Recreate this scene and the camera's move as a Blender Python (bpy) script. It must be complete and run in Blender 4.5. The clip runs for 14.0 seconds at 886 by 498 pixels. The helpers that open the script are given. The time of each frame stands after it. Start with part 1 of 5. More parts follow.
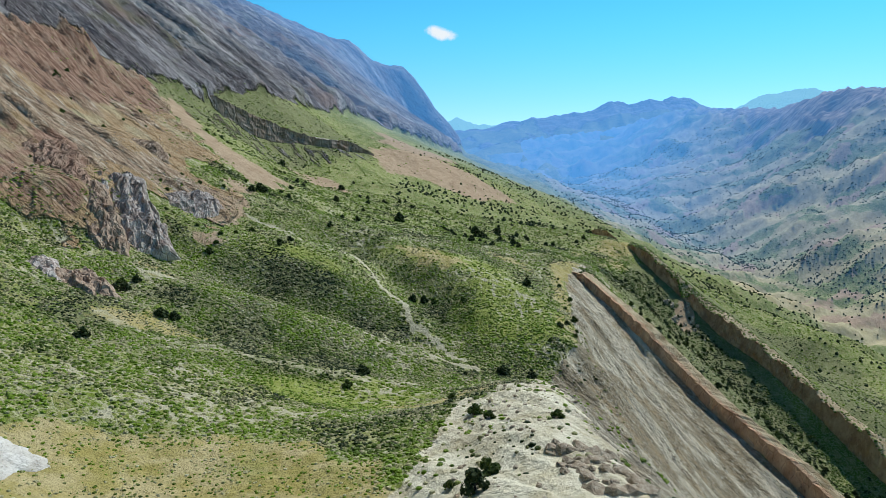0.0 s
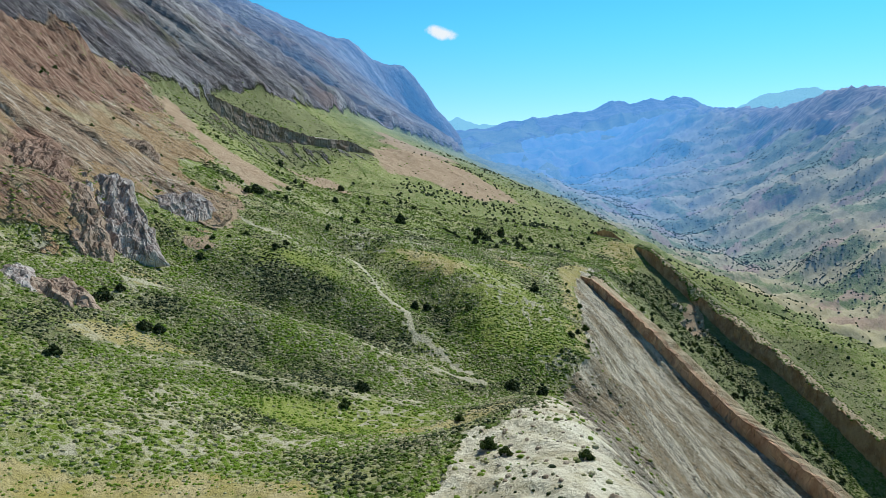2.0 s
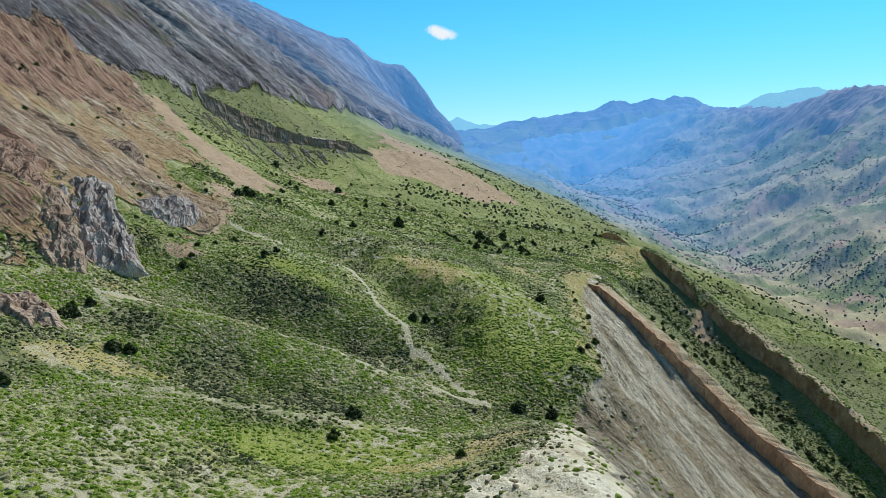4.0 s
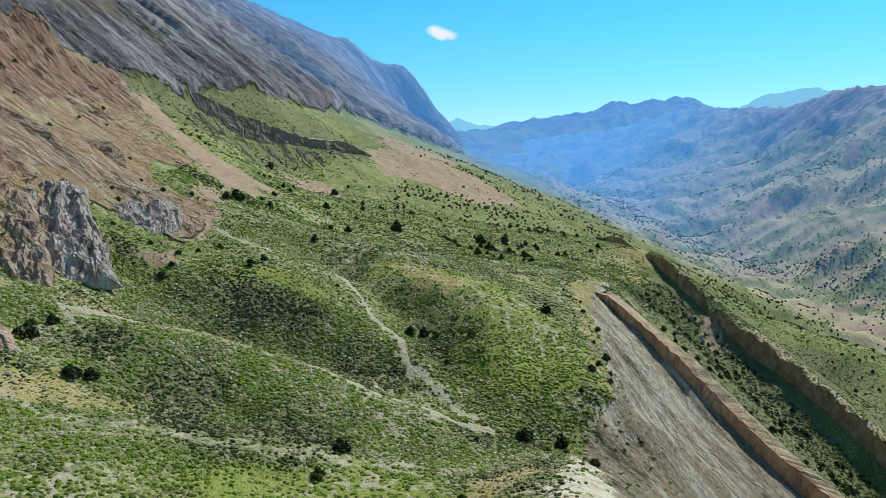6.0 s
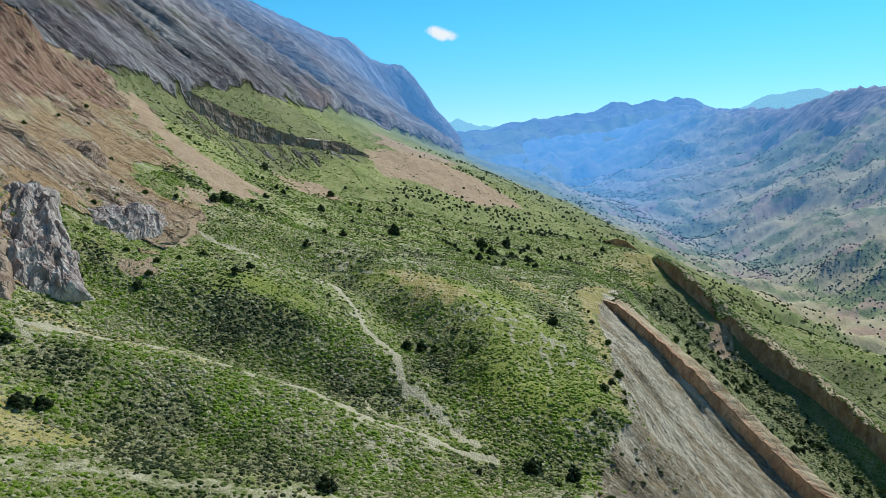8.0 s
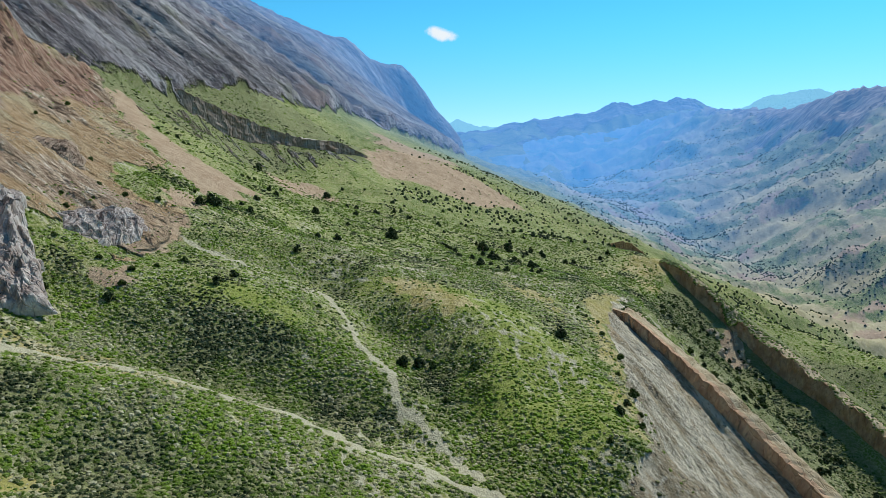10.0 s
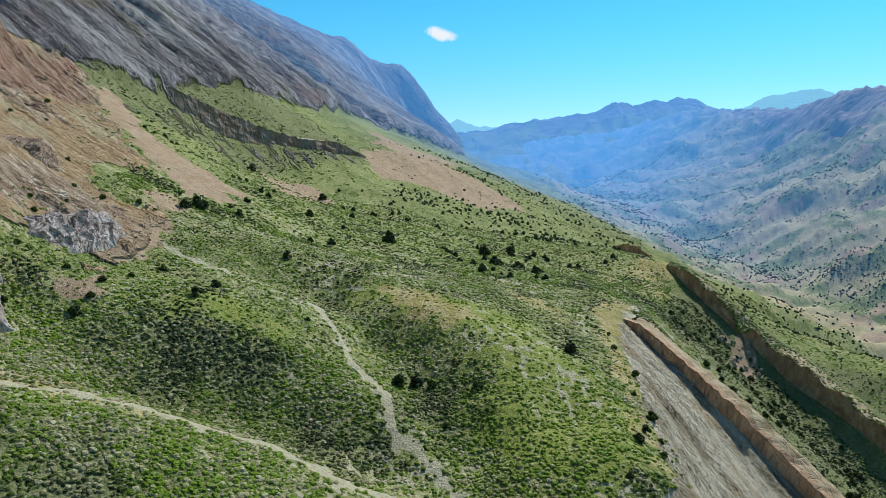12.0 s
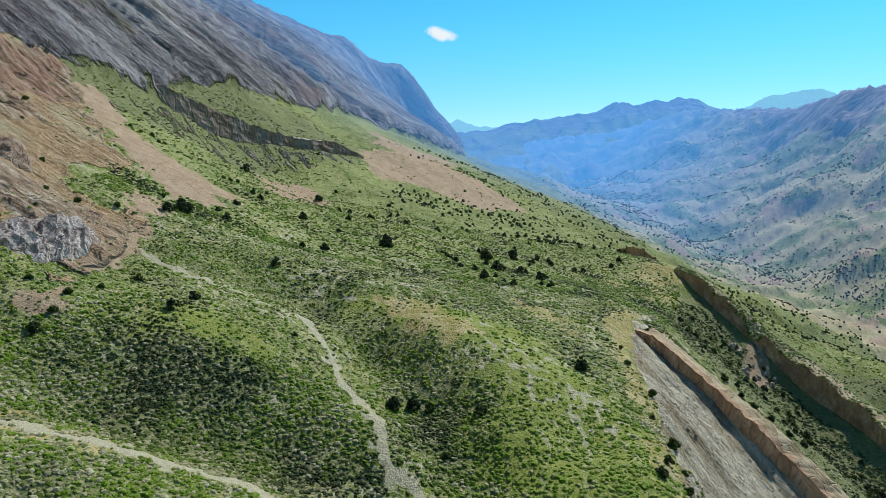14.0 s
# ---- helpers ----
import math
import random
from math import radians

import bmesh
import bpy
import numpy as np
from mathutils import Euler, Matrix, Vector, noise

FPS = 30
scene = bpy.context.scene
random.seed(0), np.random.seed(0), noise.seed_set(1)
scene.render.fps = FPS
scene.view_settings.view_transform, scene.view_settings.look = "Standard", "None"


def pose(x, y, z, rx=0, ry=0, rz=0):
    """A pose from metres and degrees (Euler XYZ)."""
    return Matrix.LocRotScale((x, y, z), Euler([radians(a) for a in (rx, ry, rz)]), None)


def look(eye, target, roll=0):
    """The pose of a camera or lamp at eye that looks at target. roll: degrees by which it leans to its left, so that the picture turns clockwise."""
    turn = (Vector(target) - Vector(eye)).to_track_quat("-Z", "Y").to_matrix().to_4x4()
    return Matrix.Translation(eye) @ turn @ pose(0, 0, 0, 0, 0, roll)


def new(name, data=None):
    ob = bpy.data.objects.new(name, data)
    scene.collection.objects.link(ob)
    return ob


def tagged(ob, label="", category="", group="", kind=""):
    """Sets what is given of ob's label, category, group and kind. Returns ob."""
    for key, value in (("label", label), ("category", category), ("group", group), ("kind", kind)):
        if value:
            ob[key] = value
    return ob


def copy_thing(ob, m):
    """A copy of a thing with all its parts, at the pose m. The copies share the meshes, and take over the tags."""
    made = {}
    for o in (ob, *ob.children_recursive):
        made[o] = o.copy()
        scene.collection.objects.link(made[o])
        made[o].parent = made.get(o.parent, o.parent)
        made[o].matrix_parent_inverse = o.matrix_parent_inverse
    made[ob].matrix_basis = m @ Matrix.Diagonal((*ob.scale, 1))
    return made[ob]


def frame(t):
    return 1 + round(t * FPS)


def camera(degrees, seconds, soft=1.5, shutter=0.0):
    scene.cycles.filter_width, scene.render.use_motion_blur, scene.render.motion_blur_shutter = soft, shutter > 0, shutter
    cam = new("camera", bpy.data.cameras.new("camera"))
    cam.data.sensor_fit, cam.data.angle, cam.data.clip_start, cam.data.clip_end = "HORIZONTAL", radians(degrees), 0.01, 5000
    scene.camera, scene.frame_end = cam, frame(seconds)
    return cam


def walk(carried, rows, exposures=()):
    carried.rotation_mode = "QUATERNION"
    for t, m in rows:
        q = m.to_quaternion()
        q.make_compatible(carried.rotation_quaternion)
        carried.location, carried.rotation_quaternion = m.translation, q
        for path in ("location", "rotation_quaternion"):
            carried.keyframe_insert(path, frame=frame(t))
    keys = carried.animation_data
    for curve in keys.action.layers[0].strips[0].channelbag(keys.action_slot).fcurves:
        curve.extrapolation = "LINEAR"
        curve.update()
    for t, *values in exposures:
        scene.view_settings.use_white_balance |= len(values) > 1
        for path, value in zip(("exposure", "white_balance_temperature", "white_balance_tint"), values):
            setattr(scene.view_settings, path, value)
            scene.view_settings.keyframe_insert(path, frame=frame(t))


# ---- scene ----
cam = camera(70, 14.0, 0.6)
walk(cam, [
    (0, look((0.00, 0.00, 45.00), (0.00, 99.22, 32.51), 0.000)),
    (0.5, look((-0.27, 1.92, 44.96), (-0.31, 101.14, 32.46), -0.028)),
    (1, look((-0.50, 3.95, 44.98), (-0.56, 103.17, 32.48), -0.053)),
    (1.5, look((-0.69, 6.12, 45.03), (-0.76, 105.33, 32.52), -0.068)),
    (2, look((-0.80, 8.46, 45.17), (-0.88, 107.67, 32.66), -0.081)),
    (2.5, look((-0.85, 10.91, 45.31), (-0.96, 110.13, 32.79), -0.087)),
    (3, look((-0.82, 13.47, 45.46), (-0.93, 112.68, 32.93), -0.090)),
    (4, look((-0.73, 18.64, 45.72), (-0.86, 117.85, 33.21), -0.099)),
    (5, look((-0.64, 23.85, 45.96), (-0.76, 123.07, 33.49), -0.105)),
    (6, look((-0.58, 29.06, 46.15), (-0.70, 128.29, 33.75), -0.105)),
    (7, look((-0.51, 34.22, 46.23), (-0.61, 133.45, 33.89), -0.084)),
    (8, look((-0.45, 39.38, 46.25), (-0.56, 138.63, 33.97), -0.077)),
    (9, look((-0.40, 44.56, 46.26), (-0.51, 143.81, 34.04), -0.072)),
    (10, look((-0.34, 49.73, 46.28), (-0.45, 148.99, 34.10), -0.074)),
    (11, look((-0.28, 54.89, 46.35), (-0.37, 154.15, 34.19), -0.082)),
    (12, look((-0.28, 59.97, 46.45), (-0.39, 159.23, 34.32), -0.087)),
    (13, look((-0.26, 64.99, 46.57), (-0.39, 164.26, 34.46), -0.088)),
    (14, look((-0.18, 70.00, 46.64), (-0.31, 169.27, 34.54), -0.092)),
])

# ---- light ----
SUN_DIR = Vector((0.46, 0.64, 0.88)).normalized()
world = bpy.data.worlds.new("sky_world")
scene.world = world
world.use_nodes = True
_wn = world.node_tree.nodes
_bg = _wn["Background"]
_sky = _wn.new("ShaderNodeTexSky")
_sky.sky_type = 'NISHITA'
_sky.sun_disc = False
_sky.sun_elevation = math.asin(SUN_DIR.z)
_sky.sun_rotation = math.atan2(SUN_DIR.x, SUN_DIR.y)
_sky.altitude = 1500
_sky.dust_density = 0.2
_sky.ozone_density = 2.0
_bg.inputs["Strength"].default_value = 0.125
_tone = _wn.new("ShaderNodeMix")
_tone.data_type, _tone.blend_type = 'RGBA', 'MULTIPLY'
_tone.inputs[0].default_value = 1.0
_where = _wn.new("ShaderNodeTexCoord")
_split = _wn.new("ShaderNodeSeparateXYZ")
_rise = _wn.new("ShaderNodeMapRange")
_rise.interpolation_type = 'SMOOTHSTEP'
_rise.inputs["From Min"].default_value, _rise.inputs["From Max"].default_value = -0.02, 0.26
_hue = _wn.new("ShaderNodeMix")
_hue.data_type = 'RGBA'
_hue.inputs[6].default_value, _hue.inputs[7].default_value = (0.70, 0.87, 1.10, 1), (0.31, 1.17, 1.27, 1)
world.node_tree.links.new(_where.outputs["Generated"], _split.inputs[0])
world.node_tree.links.new(_split.outputs[2], _rise.inputs[0])
world.node_tree.links.new(_rise.outputs[0], _hue.inputs[0])
_high = _wn.new("ShaderNodeMapRange")
_high.interpolation_type = 'SMOOTHSTEP'
_high.inputs["From Min"].default_value, _high.inputs["From Max"].default_value = 0.18, 0.75
_zenith = _wn.new("ShaderNodeMix")
_zenith.data_type = 'RGBA'
_zenith.inputs[7].default_value = (0.15, 0.38, 0.58, 1)
world.node_tree.links.new(_split.outputs[2], _high.inputs[0])
world.node_tree.links.new(_high.outputs[0], _zenith.inputs[0])
world.node_tree.links.new(_hue.outputs[2], _zenith.inputs[6])
world.node_tree.links.new(_zenith.outputs[2], _tone.inputs[7])
world.node_tree.links.new(_sky.outputs[0], _tone.inputs[6])
world.node_tree.links.new(_tone.outputs[2], _bg.inputs[0])
sun_data = bpy.data.lights.new("sun", 'SUN')
sun_data.energy = 4.5
sun_data.angle = radians(0.5)
sun_data.color = (0.90, 0.95, 0.93)
sun_ob = new("sun", sun_data)
sun_ob.matrix_world = look((0, 0, 0), -SUN_DIR)


# ---- numeric noise ----
def _hash(ix, iy, seed):
    h = (ix * 374761393 + iy * 668265263 + seed * 974634777) & 0xFFFFFFFF
    h = ((h ^ (h >> 13)) * 1274126177) & 0xFFFFFFFF
    return ((h ^ (h >> 16)) & 0xFFFF) / 65535.0 * 2 * math.pi


def gnoise(x, y, seed=0):
    """Gradient noise of two arrays, about -0.7 to 0.7."""
    x, y = np.asarray(x, float), np.asarray(y, float)
    ix, iy = np.floor(x).astype(np.int64), np.floor(y).astype(np.int64)
    fx, fy = x - ix, y - iy
    u, v = fx * fx * fx * (fx * (fx * 6 - 15) + 10), fy * fy * fy * (fy * (fy * 6 - 15) + 10)
    total = 0
    for dx in (0, 1):
        for dy in (0, 1):
            a = _hash(ix + dx, iy + dy, seed)
            g = np.cos(a) * (fx - dx) + np.sin(a) * (fy - dy)
            total = total + g * (u if dx else 1 - u) * (v if dy else 1 - v)
    return total


def fbm(x, y, octaves=4, seed=0, ridged=False):
    total, amp = 0, 1.0
    for k in range(octaves):
        n = gnoise(x * 2 ** k, y * 2 ** k, seed + 17 * k)
        total = total + amp * ((0.36 - np.abs(n) * 2) if ridged else n)
        amp *= 0.5
    return total


def smooth(a, b, v):
    t = np.clip((v - a) / (b - a), 0, 1)
    return t * t * (3 - 2 * t)


# ---- the lie of the land: crest, gully and slope lines (x, y, z) ----
SPURS = {
    "near_spur": [(-63, 131, 24), (-57, 136, 21), (-48, 138, 18.5), (-36, 138, 15.5), (-23, 139, 11.2), (-13, 135, 8), (-4, 133, 6), (6, 129, 3.2)],
    "near_hollow": [(-61, 142, 21.5), (-46, 146, 15.4), (-32, 147, 11), (-20, 146.5, 7.4), (-8, 142, 4.6), (1, 138, 3.0)],
    "middle_spur": [(-66, 158, 25), (-52, 160, 23), (-40, 163, 21.5), (-27, 164, 17.5), (-18, 166, 14.5), (-11, 158, 11.4), (-7, 151, 8.6), (-1, 144, 5.6), (5, 134, 3.6)],
    "middle_spur_back": [(-64, 197, 33), (-54, 193, 28), (-45, 190, 25.5), (-36, 188, 23), (-28, 187.5, 20), (-20, 176, 16)],
    "middle_hollow": [(-38, 198, 22.5), (-26, 195, 17.5), (-13, 178, 12), (-4, 164, 9.2), (1, 154, 7.2), (4, 146, 4.6)],
    "far_spur": [(-36, 208, 26), (-22, 204, 22.5), (-13, 190, 18.6), (-3, 180, 17.5), (6, 170, 15), (8, 155, 10.0), (10, 143, 5.8)],
    "far_spur_top": [(-34, 235, 25.5), (-8, 214, 21), (13, 219, 16.5), (25, 208, 14), (24, 182, 12), (20, 155, 8)],
    "near_flank": [(-52, 128, 20.6), (-38, 129, 16.4), (-24, 130, 11.4), (-10, 127, 7.2)],
    "front_spur": [(-56, 101, 21.8), (-46, 99, 18.4), (-38, 101, 16.2), (-32, 103, 13.9), (-26, 105, 11.6), (-18, 108, 9.2), (-7, 110, 7), (3, 112, 5)],
    "front_hollow": [(-54, 114, 20.2), (-46, 114, 16), (-40, 115, 13.2), (-30, 117, 10.4), (-15, 117, 7), (-4, 118, 4.8), (4, 119, 3.4)],
}
EDGES = {
    "meadow_edge": [(45, 228, 12.5), (38, 210, 12), (33, 200, 11.8), (35, 184, 10), (33.5, 169, 8), (31, 152, 6.5), (30, 142, 6), (25, 134, 4.4), (21, 128, 1.5)],
    "saddle": [(12, 125, 3.2), (16, 114, 6), (14, 100, 10.3)],
    "outcrop_crest": [(13, 84, 16), (11.5, 70, 19.2), (11, 57, 22), (12, 40, 24), (12, 15, 26)],
    "outcrop_flank": [(7, 70, 18.2), (3, 60, 18.6), (-5, 66, 16.5), (-4, 40, 19), (-5, 10, 21)],
    "foreground": [(-16, 79, 13.2), (-24, 73, 15.6), (-31, 70, 17.2), (-34, 62, 17.3), (-38, 58, 18.5), (-41, 68, 20), (-45, 84, 19), (-30, 95, 13.2), (-21, 101, 9.3), (-9, 108, 7), (3, 90, 11), (-5, 90, 9.8)],
    "near_bank": [(-54, 91, 21.2), (-52, 81, 21.2), (-68, 104, 26.5), (-69, 115, 25), (-75, 114, 30), (-62, 126, 22.5), (-60, 60, 26), (-40, 20, 25), (-80, 0, 40)],
}
SLABS = {
    "slab": [(39, 168, 3.5), (38, 186, 7.5), (40, 200, 8.5), (36, 148, -0.5), (43, 143, -6), (32, 122, -2), (46, 125, -12), (40, 100, -10), (25, 84, 6), (28, 60, 4), (50, 60, -18), (60, 130, -24)],
    "first_fin_foot": [(46, 209, 7), (51, 196, 1.5), (57, 185, -6), (65, 176, -15), (71, 163, -21.5), (78, 150, -27), (90, 125, -38)],
    "first_fin_back": [(52, 223, 10), (62, 205, -1), (71, 190, -10), (80, 174, -20), (90, 155, -31), (102, 128, -44)],
    "between_fins": [(60, 240, 7), (76, 250, -6), (94, 306, -11), (110, 284, -31), (122, 264, -44), (125, 233, -54), (140, 200, -70)],
    "second_fin_foot": [(98, 335, -2), (107, 318, -12), (125, 297, -32), (134, 270, -43), (144, 251, -55), (158, 215, -74)],
    "second_fin_back": [(104, 350, 3), (128, 334, -15), (142, 312, -27), (155, 288, -41), (163, 258, -53), (182, 215, -72)],
    "valley_side": [(186, 374, -49), (198, 341, -65), (208, 389, -52), (226, 362, -57), (260, 440, -70), (180, 450, -35), (300, 400, -88), (250, 200, -95), (200, 60, -90)],
}
SLOPES = {
    "mid_slope": [(-54, 226, 32), (-61, 290, 36), (-61, 331, 36), (-34, 300, 26), (-60, 441, 47), (-10, 300, 21), (20, 300, 12), (50, 290, 6), (-20, 400, 29), (20, 420, 18), (60, 420, 8), (75, 340, 4), (6, 541, 42), (56, 584, 27), (90, 560, 6), (110, 480, -6), (140, 640, 2), (150, 760, 0)],
    "left_slope": [(-63, 165, 28), (-71, 194, 36), (-62, 178, 28.5), (-68, 184, 31), (-83, 196, 42), (-92, 196, 48), (-98, 202, 54), (-107, 208, 58), (-113, 190, 61), (-99, 223, 53), (-90, 255, 53), (-72, 241, 41), (-117, 276, 68), (-125, 238, 71), (-139, 271, 82), (-148, 268, 95)],
    "crag_side": [(-75, 139, 30), (-72, 154, 29), (-76, 161, 35), (-84, 157, 41.5), (-82, 174, 42), (-88, 143, 43), (-95, 147, 46), (-87, 132, 34), (-110, 130, 58)],
    "high_slope": [(-113, 295, 67), (-108, 332, 61), (-94, 372, 46.5), (-130, 379, 79), (-113, 401, 62), (-95, 451, 64), (-69, 562, 61), (-84, 550, 73), (-40, 556, 62), (-35, 523, 52), (-131, 600, 106), (-17, 787, 73), (-104, 751, 109)],
    "mountain": [(-172, 388, 107), (-175, 366, 114), (-189, 512, 146), (-203, 466, 143), (-176, 604, 140), (-171, 674, 152), (-150, 774, 138), (-157, 835, 170), (-94, 859, 119), (-237, 763, 200), (-259, 775, 218), (-97, 1090, 157), (-51, 1264, 111), (-254, 1128, 275), (-340, 700, 270), (-300, 400, 220), (-260, 200, 175), (-200, 60, 120)],
}
FAR_LAND = {
    "nose": [(-397, 1232, 350), (-179, 1270, 290), (-60, 1330, 255), (-19, 1340, 205), (30, 1300, 100), (-350, 1000, 305), (-420, 1400, 300), (-150, 1600, 180), (0, 1700, 70)],
    "valley": [(432, 782, -88), (460, 935, -86), (424, 1025, -78), (328, 956, -53), (302, 1108, -29), (253, 1352, 2), (120, 1217, 47), (200, 800, -25), (350, 640, -92), (425, 650, -101), (300, 540, -82), (420, 450, -112), (400, 250, -120)],
    "right_hills": [(493, 797, -57), (510, 957, -52), (626, 963, -18), (620, 1068, 5), (624, 1089, 18), (581, 1301, 2), (492, 1365, 12), (418, 1531, 8), (595, 1510, 51), (748, 1531, 86), (680, 1693, 121), (606, 1919, 114), (503, 2184, 124), (317, 2220, 125), (560, 700, -60), (650, 600, -60), (800, 800, 20), (700, 300, -70)],
    "right_crest": [(838, 1401, 174), (925, 1432, 216), (861, 1440, 199), (840, 1500, 188), (834, 1582, 180), (860, 1780, 206), (879, 1982, 229), (900, 2200, 244), (960, 1400, 214), (1050, 1250, 225), (1100, 1700, 150), (1080, 2050, 150), (1150, 900, 240), (1250, 600, 250), (200, 2600, 125), (0, 2300, 110)],
    "rim": [(0, -300, 40), (-300, -300, 200), (300, -300, -70), (-700, 400, 480), (-800, -600, 500), (0, -1500, 60), (1500, -600, 200), (1800, 1500, 200), (-1200, 1500, 500), (0, 4300, 80), (2500, 3600, 150), (-2500, 3600, 300), (-3500, -500, 500), (3500, -500, 200), (0, -4400, 100)],
}
_ctrl = np.array([p for group in (SPURS, EDGES, SLABS, SLOPES, FAR_LAND) for line in group.values() for p in line], float)


def _kernel(d2):
    return np.where(d2 > 1e-9, 0.5 * d2 * np.log(np.maximum(d2, 1e-9)), 0.0)


def _solve_land():
    p = _ctrl[:, :2] / 100
    n = len(p)
    d2 = ((p[:, None] - p[None]) ** 2).sum(2)
    a = np.zeros((n + 3, n + 3))
    a[:n, :n] = _kernel(d2) + np.eye(n) * 2e-4
    a[:n, n], a[:n, n + 1:] = 1, p
    a[n, :n], a[n + 1:, :n] = 1, p.T
    return np.linalg.solve(a, np.r_[_ctrl[:, 2], 0, 0, 0])


_land_w = _solve_land()


def base_height(x, y):
    """The smooth lie of the land, through all the lines above."""
    x, y = np.asarray(x, float).ravel() / 100, np.asarray(y, float).ravel() / 100
    n = len(_ctrl)
    out = np.empty(len(x))
    p = _ctrl[:, :2] / 100
    for i in range(0, len(x), 20000):
        xs, ys = x[i:i + 20000], y[i:i + 20000]
        d2 = (xs[:, None] - p[None, :, 0]) ** 2 + (ys[:, None] - p[None, :, 1]) ** 2
        out[i:i + 20000] = _kernel(d2) @ _land_w[:n] + _land_w[n] + xs * _land_w[n + 1] + ys * _land_w[n + 2]
    return out


NOSE_X = [-900, -397, -310, -262, -205, -183, -147, -110, -76, -55, -39, -16, 15, 32, 46, 120, 250]
NOSE_Z = [800, 346, 306, 292, 281, 282, 252, 243, 237, 217, 195, 157, 121, 99, 79, 45, 20]
_smooth_height = base_height


def base_height(x, y):
    """The lie of the land, with the mountain's end cut down to its crest."""
    x, y = np.asarray(x, float).ravel(), np.asarray(y, float).ravel()
    z = _smooth_height(x, y)
    cap = np.interp(x * 1265 / np.clip(y, 1150, 1400), NOSE_X, NOSE_Z)
    gap = np.where((y > 1000) & (y < 2000) & (x < 240), cap - z, 99.0)
    return np.where(gap < 12, z + np.where(gap < -12, gap, -(gap - 12) ** 2 / 48.0), z)


# ---- helpers of this scene ----
def rng(seed):
    return np.random.RandomState(seed)


def mesh_from(name, verts, faces, smooth_shade=False, attrs=None):
    """A mesh from arrays of points and of faces with one number of corners."""
    me = bpy.data.meshes.new(name)
    verts, faces = np.asarray(verts, float), np.asarray(faces, np.int32)
    k = faces.shape[1]
    me.vertices.add(len(verts))
    me.vertices.foreach_set("co", verts.ravel())
    me.loops.add(faces.size)
    me.loops.foreach_set("vertex_index", faces.ravel())
    me.polygons.add(len(faces))
    me.polygons.foreach_set("loop_start", np.arange(0, faces.size, k, dtype=np.int32))
    me.polygons.foreach_set("use_smooth", np.full(len(faces), smooth_shade))
    me.update(calc_edges=True)
    for key, values in (attrs or {}).items():
        me.attributes.new(key, 'FLOAT', 'POINT').data.foreach_set("value", np.asarray(values, np.float32))
    return me


def part(name, me, material, parent=None, label=""):
    ob = new(name, me)
    if material:
        me.materials.append(material)
    ob.parent = parent
    if label:
        ob["label"] = label
    return ob


def region(poly, x, y, soft, rough=0.0, scale=10.0, seed=3):
    """How far inside a closed line each point lies, 0 to 1, with an uneven soft border."""
    p = np.array(poly, float)
    pad = soft + 1.4 * rough
    near = (x > p[:, 0].min() - pad) & (x < p[:, 0].max() + pad) & (y > p[:, 1].min() - pad) & (y < p[:, 1].max() + pad)
    whole, x, y = np.zeros(x.shape), x[near], y[near]
    inside = np.zeros(x.shape, bool)
    dist = np.full(x.shape, 1e9)
    for (ax, ay), (bx, by) in zip(p, np.roll(p, -1, 0)):
        cond = (ay > y) != (by > y)
        with np.errstate(divide="ignore", invalid="ignore"):
            xi = (bx - ax) * (y - ay) / (by - ay if by != ay else 1e-9) + ax
        inside ^= cond & (x < xi)
        ll = (bx - ax) ** 2 + (by - ay) ** 2
        t = np.clip(((x - ax) * (bx - ax) + (y - ay) * (by - ay)) / ll, 0, 1)
        dist = np.minimum(dist, np.hypot(x - ax - t * (bx - ax), y - ay - t * (by - ay)))
    sd = np.where(inside, dist, -dist)
    if rough:
        sd = sd + rough * fbm(x / scale, y / scale, 4, seed)
    whole[near] = smooth(-soft, soft, sd)
    return whole


def along(line, x, y, width, rough=0.3):
    """1 on a line, falling to 0 at the width."""
    p = np.array(line, float)[:, :2]
    pad = width * 3
    near = (x > p[:, 0].min() - pad) & (x < p[:, 0].max() + pad) & (y > p[:, 1].min() - pad) & (y < p[:, 1].max() + pad)
    whole, x, y = np.zeros(x.shape), x[near], y[near]
    dist = np.full(x.shape, 1e9)
    for (ax, ay), (bx, by) in zip(p[:-1], p[1:]):
        ll = (bx - ax) ** 2 + (by - ay) ** 2
        t = np.clip(((x - ax) * (bx - ax) + (y - ay) * (by - ay)) / ll, 0, 1)
        dist = np.minimum(dist, np.hypot(x - ax - t * (bx - ax), y - ay - t * (by - ay)))
    dist = dist * np.maximum(0.35, 1 + rough * 1.6 * fbm(x / 3, y / 3, 2, 9))
    whole[near] = 1 - smooth(width * 0.4, width, dist)
    return whole


# ---- cover of the land ----
GREY_ROCK = [(-136, 231), (-143, 271), (-140, 301), (-135, 331), (-132, 373), (-150, 433), (-139, 477), (-130, 512), (-128, 589), (-112, 640), (-87, 759), (-46, 827), (-8, 900), (25, 1000), (35, 1300), (30, 1800), (-900, 1800), (-900, 100), (-150, 100)]
BROWN_ROCK = [(-76, 100), (-69, 131), (-66, 145), (-68, 158), (-70, 163), (-66, 168), (-63, 179), (-63, 194), (-70, 227), (-79, 213), (-88, 218), (-84, 240), (-97, 256), (-118, 280), (-128, 297), (-146, 306), (-168, 270), (-165, 231), (-165, 100), (-110, 60)]
ROCKFALL = [(119, 310), (115, 304), (109, 293), (116, 288), (121, 297), (123, 305)]
